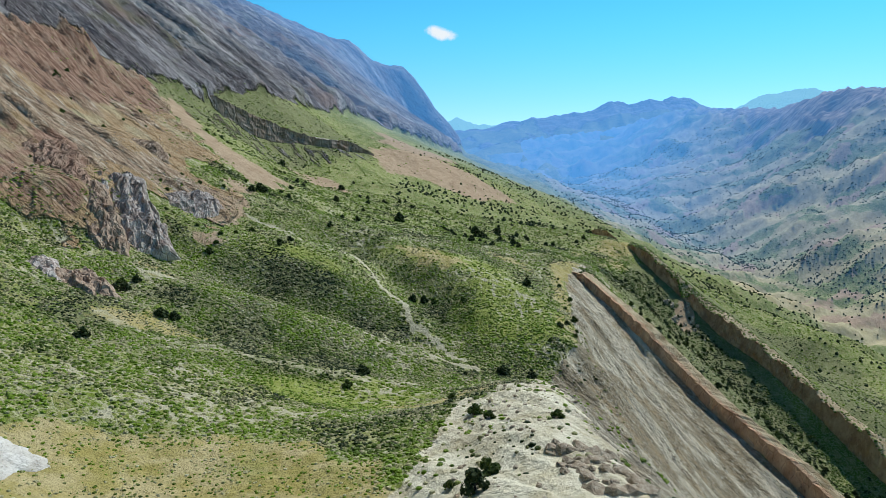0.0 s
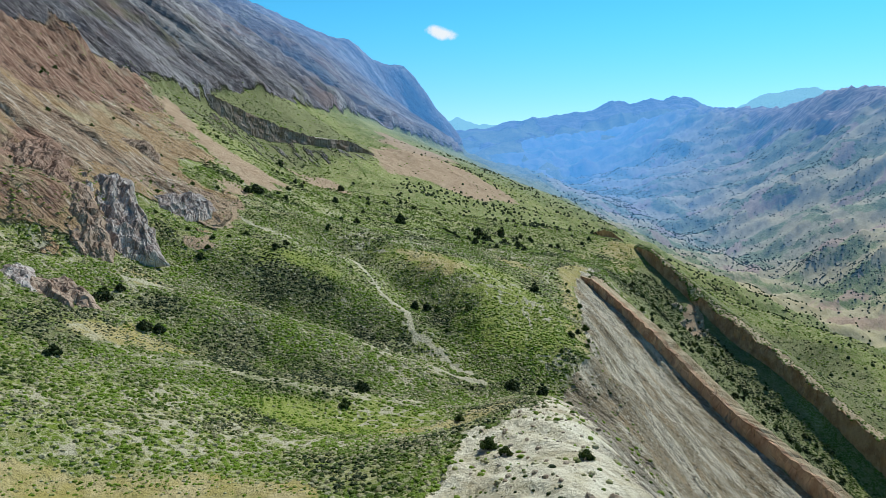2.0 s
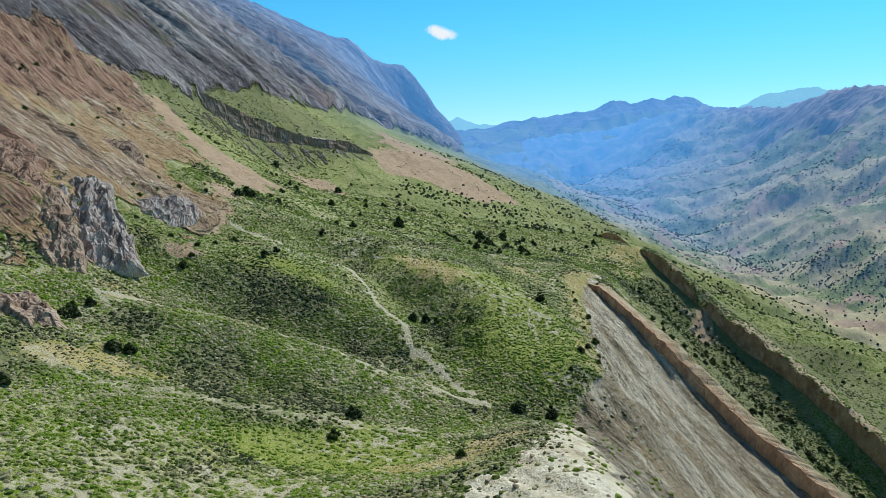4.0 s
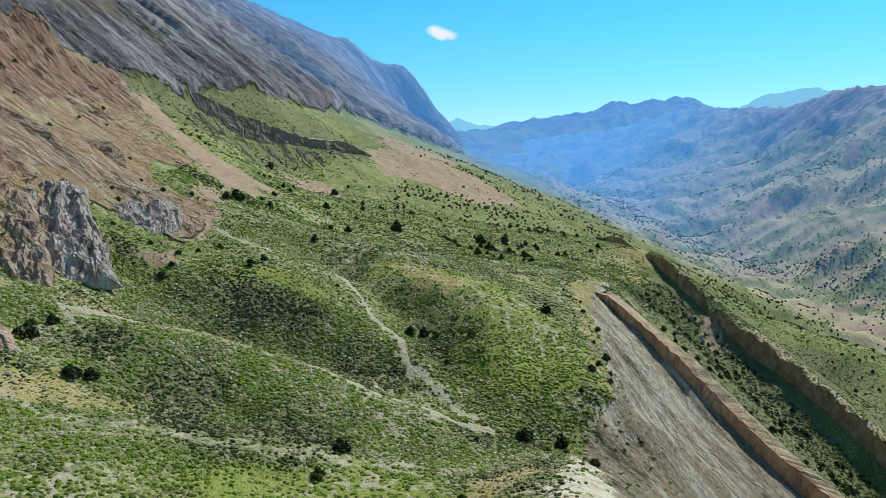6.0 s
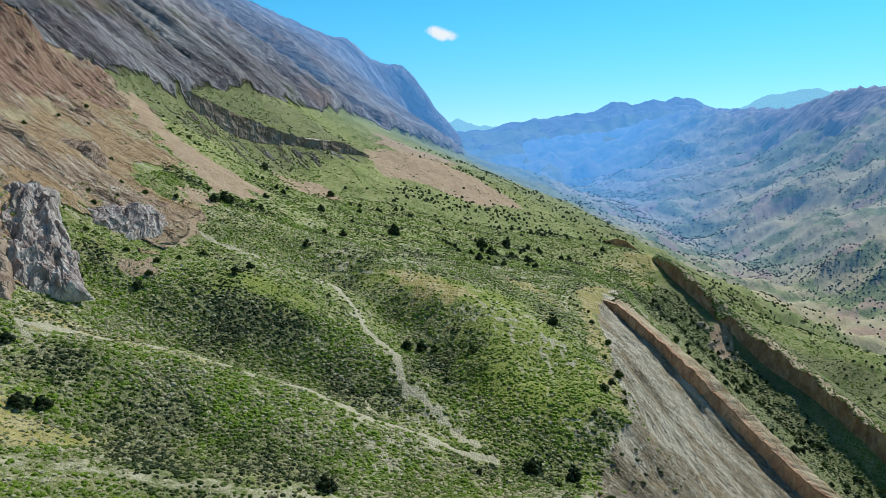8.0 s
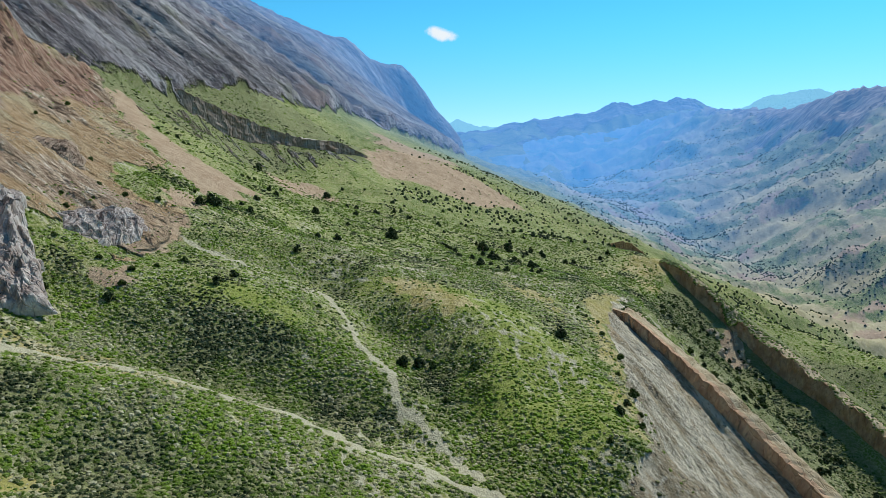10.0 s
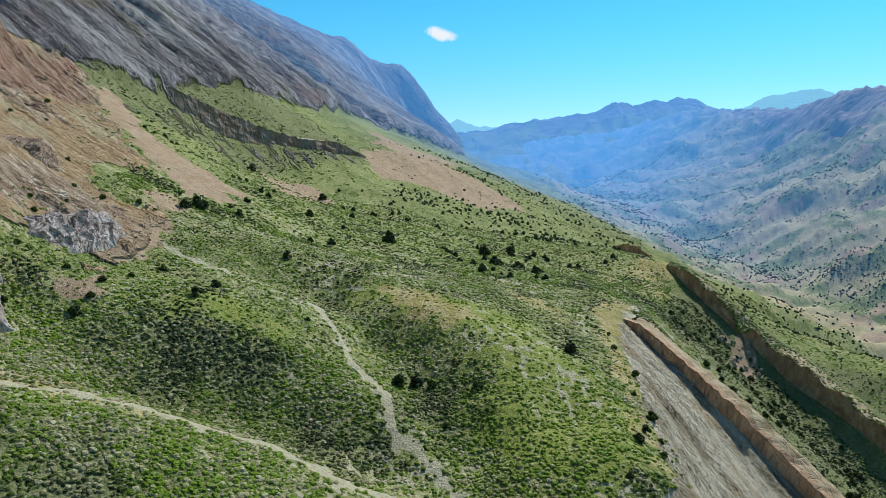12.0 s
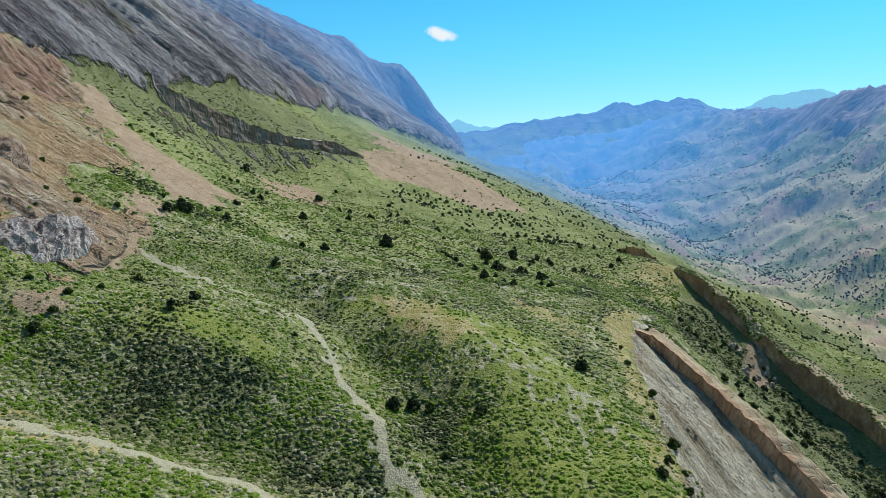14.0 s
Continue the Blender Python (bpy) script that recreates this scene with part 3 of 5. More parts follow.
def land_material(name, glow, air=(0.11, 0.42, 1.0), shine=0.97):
    g = Graph(name)
    big, mid, fine = g.noise(0.035, 4), g.noise(0.28, 5), g.noise(1.7, 4, 0.7)
    grain = g.mul(g.mul(mid, 0.6), g.mul(fine, 0.4), 'ADD')
    broad = g.mul(g.mul(g.noise(0.07, 6, 0.65), 0.7), g.mul(mid, 0.3), 'ADD')
    green = g.mix(g.ramp(big, 0.38, 0.62), (0.095, 0.148, 0.012), (0.16, 0.21, 0.02))
    green = g.mix(g.ramp(mid, 0.45, 0.66, 0, 0.8), green, (0.30, 0.275, 0.10))
    green = g.mix(g.ramp(fine, 0.46, 0.60, 0, 0.7), green, (0.44, 0.40, 0.22))
    web = g.cells(0.42, g.stretch((0.8, 1.25, 1.0), 0.3), 'DISTANCE_TO_EDGE')
    green = g.mix(g.mul(g.ramp(web, 0.012, 0.055, 0.55, 0), g.ramp(big, 0.44, 0.54)), green, (0.52, 0.475, 0.29))
    # The dark flanks' ground: scrub colour, deepened with painted shade.
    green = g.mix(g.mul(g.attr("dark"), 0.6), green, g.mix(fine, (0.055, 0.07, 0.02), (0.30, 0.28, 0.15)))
    green = g.mix(g.mul(g.attr("bright"), 0.8), green, g.mix(fine, (0.17, 0.23, 0.02), (0.37, 0.37, 0.10)))
    tan = g.mix(g.ramp(mid, 0.35, 0.65), (0.35, 0.285, 0.085), (0.48, 0.385, 0.19))
    tan = g.mix(g.ramp(fine, 0.55, 0.75, 0, 0.6), tan, (0.17, 0.18, 0.055))
    tan = g.mix(g.ramp(g.noise(0.09, 3), 0.5, 0.7, 0, 0.6), tan, (0.27, 0.26, 0.07))
    # The far land takes a paler tan than the near ground.
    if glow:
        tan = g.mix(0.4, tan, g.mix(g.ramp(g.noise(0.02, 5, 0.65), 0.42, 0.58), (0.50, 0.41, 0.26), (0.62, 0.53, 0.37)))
    ribs = g.noise(1.0, 6, 0.65, g.stretch((0.008, 0.15, 0.03), 0.1))
    ribs2 = g.noise(1.0, 5, 0.7, g.stretch((0.03, 0.5, 0.12), 0.1))
    ribs3 = g.noise(1.0, 4, 0.7, g.stretch((0.09, 1.3, 0.35), 0.1))
    lumps = g.noise(0.16, 6, 0.7)
    crack = g.ramp(g.mul(g.mul(ribs2, lumps, 'ADD'), 0.5), 0.39, 0.46)
    grey = g.mix(g.ramp(ribs, 0.40, 0.60), (0.125, 0.105, 0.11), (0.29, 0.265, 0.265))
    grey = g.mix(g.ramp(ribs3, 0.50, 0.66, 0, 0.8), grey, (0.42, 0.385, 0.37))
    grey = g.mix(g.ramp(g.noise(0.016, 4), 0.50, 0.64, 0, 0.7), grey, (0.26, 0.165, 0.12))
    grey = g.mix(g.ramp(g.noise(1.0, 5, 0.6, g.stretch((0.004, 0.045, 0.01), 0.1)), 0.52, 0.62, 0, 0.7), grey, (0.43, 0.40, 0.375))
    grey = g.mix(g.ramp(g.noise(1.0, 5, 0.6, g.stretch((0.006, 0.06, 0.02), 0.1)), 0.36, 0.46, 0.7, 0), grey, (0.12, 0.105, 0.11))
    grey = g.mix(g.ramp(g.noise(0.03, 5), 0.56, 0.66, 0, 0.45), grey, (0.15, 0.15, 0.07))
    grey = g.mix(crack, (0.10, 0.085, 0.08), grey)
    strata = g.noise(1.0, 6, 0.7, g.stretch((0.05, 0.9, 0.25), 0.34))
    earth = g.mix(g.ramp(mid, 0.35, 0.65), (0.36, 0.225, 0.115), (0.48, 0.33, 0.185))
    earth = g.mix(g.ramp(g.noise(0.05, 5), 0.52, 0.64, 0, 0.7), earth, (0.48, 0.40, 0.24))
    earth = g.mix(g.ramp(strata, 0.58, 0.66, 0, 0.8), earth, (0.60, 0.50, 0.37))
    earth = g.mix(g.ramp(strata, 0.34, 0.42, 0.7, 0), earth, (0.25, 0.15, 0.09))
    earth = g.mix(g.ramp(fine, 0.60, 0.70, 0, 0.7), earth, (0.15, 0.14, 0.055))
    brown = g.mix(g.ramp(strata, 0.36, 0.6), (0.25, 0.16, 0.105), (0.47, 0.34, 0.225))
    brown = g.mix(g.ramp(strata, 0.54, 0.64, 0, 0.9), brown, (0.62, 0.53, 0.42))
    brown = g.mix(g.ramp(g.noise(0.05, 5), 0.54, 0.64, 0, 0.6), brown, (0.27, 0.155, 0.10))
    brown = g.mix(g.ramp(g.noise(0.5, 5), 0.62, 0.70, 0, 0.7), brown, (0.13, 0.12, 0.05))
    brown = g.mix(crack, (0.10, 0.065, 0.045), brown)
    brown = g.mix(g.border("ledge", grain), earth, brown)
    redrock = g.mix(g.ramp(strata, 0.4, 0.6), (0.22, 0.115, 0.075), (0.44, 0.275, 0.19))
    redrock = g.mix(crack, (0.07, 0.04, 0.03), redrock)
    brown = g.mix(g.border("redrock", broad), brown, redrock)
    red = g.mix(g.ramp(mid, 0.3, 0.7), (0.37, 0.245, 0.15), (0.47, 0.34, 0.22))
    red = g.mix(g.ramp(fine, 0.60, 0.72, 0, 0.6), red, (0.16, 0.14, 0.07))
    way = math.atan2(0.46, 0.89)
    streak = g.noise(1.0, 6, 0.7, g.stretch((0.75, 0.10, 0.3), -way))
    streak2 = g.noise(1.0, 5, 0.65, g.stretch((0.22, 0.02, 0.15), -way))
    sheet = g.noise(1.0, 6, 0.6, g.stretch((0.12, 0.025, 0.08), -way))
    slab = g.mix(g.ramp(sheet, 0.44, 0.56), (0.34, 0.265, 0.165), (0.66, 0.57, 0.42))
    slab = g.mix(g.ramp(streak, 0.36, 0.52, 0.5, 0), slab, (0.20, 0.165, 0.115))
    slab = g.mix(g.ramp(streak2, 0.54, 0.62, 0, 0.7), slab, (0.42, 0.30, 0.17))
    slab = g.mix(g.ramp(g.noise(1.3, 6, 0.75), 0.50, 0.62, 0, 0.55), slab, (0.66, 0.60, 0.48))
    hair = g.noise(1.0, 5, 0.7, g.stretch((2.2, 0.30, 1.5), -way))
    slab = g.mix(g.ramp(hair, 0.55, 0.62, 0, 0.7), slab, (0.08, 0.066, 0.048))
    slab = g.mix(g.ramp(g.noise(0.8, 5, 0.75), 0.59, 0.66, 0, 0.75), slab, (0.14, 0.14, 0.07))
    slab = g.mix(g.mul(g.border("dark_band", grain), 0.5), slab, g.mix(g.ramp(streak, 0.4, 0.6), (0.12, 0.095, 0.065), (0.30, 0.25, 0.175)))
    cream = g.mix(g.ramp(g.noise(0.35, 6, 0.7), 0.35, 0.6), (0.54, 0.46, 0.30), (0.71, 0.64, 0.48))
    cream = g.mix(g.ramp(g.noise(0.9, 6, 0.75), 0.57, 0.67, 0, 0.7), cream, (0.27, 0.235, 0.12))
    cream = g.mix(g.ramp(streak2, 0.52, 0.62, 0, 0.45), cream, (0.42, 0.32, 0.18))
    slab = g.mix(g.border("cream", grain), slab, cream)
    crag = g.mix(g.ramp(ribs, 0.4, 0.6), (0.15, 0.095, 0.08), (0.46, 0.35, 0.285))
    pale = g.mix(fine, (0.36, 0.32, 0.20), (0.54, 0.48, 0.33))
    col = g.mix(g.border("tan", broad, 0.9), green, tan)
    col = g.mix(g.border("pale", grain, 1.3), col, pale)
    col = g.mix(g.border("brown", broad), col, brown)
    bare = g.border("grey", broad)
    col = g.mix(bare, col, grey)
    col = g.mix(g.border("red", broad), col, red)
    col = g.mix(g.border("slab", grain), col, slab)
    col = g.mix(g.attr("crag"), col, crag)
    rocky = g.mul(g.mul(bare, g.border("brown", broad), 'ADD'), g.attr("crag"), 'ADD')
    rough = g.mul(g.mul(g.noise(0.6, 6, 0.7), 0.9), g.mul(g.mul(streak, g.mul(hair, -1.0), 'ADD'), g.mul(g.attr("slab"), g.mul(1.0, g.attr("cream"), 'SUBTRACT'))), 'ADD')
    rough = g.mul(rough, g.mul(rocky, g.mul(g.mul(ribs2, 2.4), g.mul(lumps, 3.0), 'ADD')), 'ADD')
    rough = g.mul(rough, g.mul(bare, g.mul(g.noise(0.022, 6, 0.6, g.stretch((0.5, 1.6, 0.8), 0.1)), 14.0)), 'ADD')
    mat = g.finish(col, rough, 1.0, 0.9)
    # Haze is painted on: blue emission mixed over the far land.
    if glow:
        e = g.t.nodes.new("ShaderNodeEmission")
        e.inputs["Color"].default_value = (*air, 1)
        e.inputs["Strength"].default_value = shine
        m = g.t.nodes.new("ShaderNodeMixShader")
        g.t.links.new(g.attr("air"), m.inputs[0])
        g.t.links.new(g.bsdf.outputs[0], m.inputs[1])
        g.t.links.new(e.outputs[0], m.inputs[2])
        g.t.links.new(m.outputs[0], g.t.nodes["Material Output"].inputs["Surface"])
    return mat


def leaf_material(name, dark, light, dry, dryness=0.3, glow=False):
    g = Graph(name)
    n = g.t.nodes.new("ShaderNodeNewGeometry")
    tint = g.attr("tint")
    col = g.mix(tint, dark, light)
    col = g.mix(g.ramp(n.outputs["Random Per Island"], 1 - dryness, 1.0, 0, 0.8), col, dry)
    speck = g.noise(3.5, 3, 0.7)
    col = g.mix(g.ramp(speck, 0.52, 0.66, 0, 0.55), col, dry)
    col = g.mix(g.ramp(speck, 0.36, 0.46, 0.6, 0), col, dark)
    g.bsdf.inputs["Roughness"].default_value = 0.7
    tr = g.t.nodes.new("ShaderNodeBsdfTranslucent")
    mixs = g.t.nodes.new("ShaderNodeMixShader")
    mixs.inputs[0].default_value = 0.2
    g.put(tr.inputs["Color"], col)
    g.t.links.new(g.bsdf.outputs[0], mixs.inputs[1])
    g.t.links.new(tr.outputs[0], mixs.inputs[2])
    g.t.links.new(mixs.outputs[0], g.t.nodes["Material Output"].inputs["Surface"])
    # For far trees, blue emission over the leaves stands in for haze.
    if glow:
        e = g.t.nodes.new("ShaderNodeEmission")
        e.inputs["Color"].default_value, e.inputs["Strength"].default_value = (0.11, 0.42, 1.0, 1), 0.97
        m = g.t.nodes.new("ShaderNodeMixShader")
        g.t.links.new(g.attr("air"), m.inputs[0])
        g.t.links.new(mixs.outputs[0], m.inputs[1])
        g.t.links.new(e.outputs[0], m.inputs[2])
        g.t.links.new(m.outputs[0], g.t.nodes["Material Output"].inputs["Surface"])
    return g.finish(col, g.noise(5.0, 3, 0.7), 0.8, 0.25)


def stone_material(name, low, high, dark, scale=1.0, turn=0.0, stretch=(1, 1, 1), cracked=1.0):
    g = Graph(name)
    where = g.stretch(stretch, turn)
    a, b = g.noise(0.5 * scale, 6, 0.65, where), g.noise(3.0 * scale, 5, 0.7, where)
    col = g.mix(g.ramp(a, 0.35, 0.65), low, high)
    col = g.mix(g.ramp(b, 0.52, 0.72, 0, 0.75), col, dark)
    col = g.mix(g.ramp(g.noise(0.12, 4), 0.5, 0.7, 0, 0.5), col, high)
    crack = g.cells(0.8 * scale, where, 'DISTANCE_TO_EDGE')
    return g.finish(col, g.mul(g.mul(b, 0.6), g.ramp(crack, 0, 0.08, 0, cracked), 'ADD'), 0.8, 0.25)


MAT_LAND = land_material("mountain_ground", False)
MAT_FAR = land_material("haze_painted_ground", True)
MAT_RANGE = land_material("haze_painted_range", True, (0.25, 0.66, 1.0), 0.92)
MAT_CLUMP = leaf_material("cushion_shrub_leaves", (0.014, 0.030, 0.005), (0.18, 0.28, 0.016), (0.46, 0.43, 0.20), 0.26)
MAT_SAGE = leaf_material("grey_cushion_leaves", (0.22, 0.205, 0.095), (0.45, 0.41, 0.21), (0.62, 0.57, 0.36), 0.4)
MAT_JUNIPER = leaf_material("juniper_leaves", (0.028, 0.044, 0.018), (0.070, 0.095, 0.030), (0.11, 0.13, 0.05), 0.1)
MAT_HAZY_WOODS = leaf_material("haze_painted_juniper", (0.028, 0.044, 0.018), (0.070, 0.095, 0.030), (0.11, 0.13, 0.05), 0.1, True)
MAT_BUSH = leaf_material("green_bush_leaves", (0.045, 0.075, 0.014), (0.10, 0.14, 0.025), (0.20, 0.20, 0.08), 0.15)
MAT_BARK = stone_material("juniper_bark", (0.13, 0.09, 0.06), (0.22, 0.16, 0.11), (0.06, 0.04, 0.03), 4)
MAT_FIN = stone_material("ochre_limestone", (0.40, 0.225, 0.13), (0.60, 0.40, 0.25), (0.19, 0.11, 0.065), 0.6, 0.0, (1, 1, 0.45))
MAT_FIN_TOP = stone_material("cream_bedding", (0.34, 0.24, 0.13), (0.58, 0.46, 0.30), (0.17, 0.13, 0.07), 1.1, -math.atan2(0.46, 0.89), (1.2, 0.10, 1))
MAT_CLIFF = stone_material("ochre_grey_cliff", (0.24, 0.16, 0.11), (0.34, 0.27, 0.22), (0.11, 0.09, 0.08), 0.22, 0.0, (1, 1, 0.4))
MAT_CLIFF_TOP = stone_material("pale_cliff_top", (0.36, 0.31, 0.25), (0.52, 0.46, 0.38), (0.17, 0.18, 0.08), 0.25)
MAT_CRAG = stone_material("grey_white_crag", (0.28, 0.205, 0.17), (0.60, 0.52, 0.46), (0.085, 0.06, 0.05), 0.8, 0.5, (1.6, 0.7, 0.5))
MAT_BUTTRESS = stone_material("brown_crag", (0.27, 0.175, 0.12), (0.47, 0.345, 0.25), (0.13, 0.085, 0.06), 0.8, 0.5, (1.6, 0.7, 0.5))
MAT_RED_WALL = stone_material("red_brown_rock", (0.25, 0.14, 0.095), (0.43, 0.285, 0.20), (0.11, 0.06, 0.045), 0.7, 0.5, (1.6, 0.7, 0.5))
MAT_BLOCK = stone_material("cream_block", (0.32, 0.235, 0.16), (0.56, 0.47, 0.35), (0.13, 0.095, 0.065), 2.2, 0.0, (1, 1, 1), 0.25)
MAT_WHITE = stone_material("white_rock", (0.46, 0.41, 0.345), (0.64, 0.60, 0.54), (0.22, 0.18, 0.13), 0.8, 0.0, (1, 1, 1), 0.1)


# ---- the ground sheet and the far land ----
# How much painted blue haze a point gets, growing with distance.
def haze_share(x, y):
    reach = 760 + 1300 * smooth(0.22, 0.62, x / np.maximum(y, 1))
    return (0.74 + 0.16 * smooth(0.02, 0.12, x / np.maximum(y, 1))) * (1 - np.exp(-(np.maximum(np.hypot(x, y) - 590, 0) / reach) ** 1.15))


def make_land():
    ang = np.radians(np.r_[np.linspace(-180, -46, 50)[:-1], np.linspace(-46, 46, 660), np.linspace(46, 180, 50)[1:-1]])
    rad = np.r_[np.linspace(2, 66, 12), np.exp(np.linspace(math.log(70), math.log(640), 470)), np.exp(np.linspace(math.log(644), math.log(4650), 230))]
    a, r = np.meshgrid(ang, rad)
    x, y = np.sin(a) * r, -30 + np.cos(a) * r
    shape = x.shape
    x, y = x.ravel(), y.ravel()
    c = cover(x, y)
    z0 = base_height(x, y)
    z = z0 + relief(x, y, c, z0)
    c["air"] = haze_share(x, y)
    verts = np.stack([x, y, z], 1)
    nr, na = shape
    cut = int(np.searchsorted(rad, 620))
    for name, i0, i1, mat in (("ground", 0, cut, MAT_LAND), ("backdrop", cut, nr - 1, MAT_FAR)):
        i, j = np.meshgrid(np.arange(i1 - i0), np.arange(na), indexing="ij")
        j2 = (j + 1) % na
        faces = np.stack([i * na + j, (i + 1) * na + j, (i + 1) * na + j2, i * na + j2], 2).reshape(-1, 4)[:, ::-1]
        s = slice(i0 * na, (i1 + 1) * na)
        keys = ("cream", "dark", "bright", "ledge", "dark_band", "redrock", "tan", "pale", "brown", "grey", "red", "slab", "crag") + (("air",) if name == "backdrop" else ())
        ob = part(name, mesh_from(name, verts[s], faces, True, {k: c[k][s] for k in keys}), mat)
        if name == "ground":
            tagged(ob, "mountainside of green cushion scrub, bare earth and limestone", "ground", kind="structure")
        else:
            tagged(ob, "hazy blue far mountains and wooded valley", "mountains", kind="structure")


make_land()


# ---- far ranges ----
def far_range(line, foot, depth, seed, air, material):
    """A ridge with the given crest line, falling towards the valley; a backdrop of distance with painted haze."""
    p = np.array(line, float)
    n, m = 260, 26
    s = np.linspace(0, len(p) - 1, n)
    k = np.minimum(s.astype(int), len(p) - 2)
    f = (s - k)[:, None]
    crest = p[k] * (1 - f) + p[k + 1] * f
    t = np.linspace(0, 1, m)[None, :]
    x = np.repeat(crest[:, :1], m, 1) * (1 - 0.12 * t)
    y = crest[:, 1:2] - depth * t
    rough = fbm(x / 260, y / 260, 5, seed, ridged=True)
    z = foot + (crest[:, 2:3] - foot) * (1 - t) ** 1.25 + rough * 95 * (0.18 + t) * (1 - t * 0.6)
    z[:, 0] += 12 * fbm(x[:, 0] / 90, y[:, 0] / 90, 3, seed + 1)
    verts = np.stack([x, y, z], 2).reshape(-1, 3)
    i, j = np.meshgrid(np.arange(n - 1), np.arange(m - 1), indexing="ij")
    faces = np.stack([i * m + j, i * m + j + 1, (i + 1) * m + j + 1, (i + 1) * m + j], 2).reshape(-1, 4)[:, ::-1]
    zero = np.zeros(len(verts))
    attrs = {key: zero for key in ("tan", "pale", "brown", "red", "slab")}
    attrs["grey"] = smooth(0.1, 0.5, 0.5 - t + 0.8 * fbm(x / 200, y / 200, 3, seed + 4)).ravel() * 0.8
    attrs["dark"] = attrs["bright"] = attrs["redrock"] = attrs["cream"] = zero
    attrs["crag"] = zero
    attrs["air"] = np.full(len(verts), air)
    ob = part("backdrop", mesh_from("far_range", verts, faces, True, attrs), material)
    return tagged(ob, "distant mountain range, pale blue with haze", "mountains", kind="structure")


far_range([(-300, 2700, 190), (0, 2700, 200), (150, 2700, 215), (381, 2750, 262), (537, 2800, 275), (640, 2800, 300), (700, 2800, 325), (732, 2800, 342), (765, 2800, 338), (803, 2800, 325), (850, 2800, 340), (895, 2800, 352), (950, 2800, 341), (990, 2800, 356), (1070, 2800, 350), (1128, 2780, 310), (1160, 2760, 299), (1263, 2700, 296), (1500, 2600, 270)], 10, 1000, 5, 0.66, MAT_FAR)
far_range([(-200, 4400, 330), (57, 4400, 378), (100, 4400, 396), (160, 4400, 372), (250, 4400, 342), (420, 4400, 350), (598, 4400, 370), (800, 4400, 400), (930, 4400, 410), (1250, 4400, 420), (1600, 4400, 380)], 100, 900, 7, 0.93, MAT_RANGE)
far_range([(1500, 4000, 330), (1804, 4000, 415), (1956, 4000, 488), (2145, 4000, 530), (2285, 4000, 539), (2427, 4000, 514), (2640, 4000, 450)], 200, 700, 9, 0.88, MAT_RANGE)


# ---- rock fins and cliffs ----
def fin(name, foot, rise, back, seed, label, face_mat, top_mat, lean=0.22, joint=2.2, rough=0.5, uneven=1.0, cap=0.0):
    """An upturned bed of rock: a steep face over the foot line, and a dip slope down to the back line."""
    foot, back, rise = np.array(foot, float), np.array(back, float), np.array(rise, float)
    n = int(np.linalg.norm(np.diff(foot, axis=0), axis=1).sum() / 0.35)
    s = np.linspace(0, len(foot) - 1, n)
    k = np.minimum(s.astype(int), len(foot) - 2)
    f = (s - k)[:, None]
    a, b = foot[k] * (1 - f) + foot[k + 1] * f, back[k] * (1 - f) + back[k + 1] * f
    h = (rise[k] * (1 - f[:, 0]) + rise[k + 1] * f[:, 0])
    run = np.r_[0, np.cumsum(np.linalg.norm(np.diff(a, axis=0), axis=1))]
    h = h * (1 + uneven * 0.30 * fbm(run / 14, run * 0 + seed, 3, seed) + uneven * 0.16 * fbm(run / 2.5, run * 0 + seed, 3, seed + 3))
    across = (b - a) * (1, 1, 0)
    across /= np.linalg.norm(across, axis=1)[:, None]
    rows, m1, m2 = [], 14, 14
    for t in np.linspace(0, 1, m1):
        z = -2.0 + (h + 2.0) * t
        push = lean * np.maximum(z, 0) + rough * (1.4 * np.abs(fbm(run / joint, z / 9 + 3 * seed, 3, seed + 5)) + 0.8 * fbm(run / 7, z / 3.0, 3, seed + 6)) - 0.25 * (t > 0.93)
        rows.append(a + across * push[:, None] + np.stack([0 * z, 0 * z, z], 1))
    crest = rows[-1]
    if cap:
        for t in np.linspace(0, 1, 7)[1:]:
            q = crest + across * cap * t
            q[:, 2] += -0.17 * cap * t + rough * 0.2 * fbm(run / 5, np.full(n, t * 4.0), 3, seed + 9, ridged=True) * t
            rows.append(q)
        crest = rows[-1]
    for t in [*np.linspace(0, 1, m2 + 1)[1:], 1.25]:
        q = crest * (1 - t) + (b + (0, 0, 0.2 if t <= 1 else -4)) * t
        q[:, 2] += 0.9 * h * 0.10 * math.sin(math.pi * min(1, t)) + rough * 0.7 * fbm(run / 6, np.full(n, t * 6.0), 3, seed + 8, ridged=True) * math.sin(math.pi * min(1, t))
        rows.append(q)
    v = np.stack(rows, 1)
    m = v.shape[1]
    empty = tagged(new(name), label, "rock wall")

    def strip(pname, j0, j1, mat):
        w = v[:, j0:j1 + 1]
        mm = w.shape[1]
        i, j = np.meshgrid(np.arange(n - 1), np.arange(mm - 1), indexing="ij")
        faces = np.stack([i * mm + j, (i + 1) * mm + j, (i + 1) * mm + j + 1, i * mm + j + 1], 2).reshape(-1, 4)
        part(pname, mesh_from(pname, w.reshape(-1, 3), faces, pname == "dip_slope"), mat, empty)

    strip("scarp_face", 0, m1 - 1, face_mat)
    strip("crest", m1 - 1, m1 + 1, face_mat)
    strip("dip_slope", m1 + 1, m - 1, top_mat)
    return v[:, m1:m - 1]


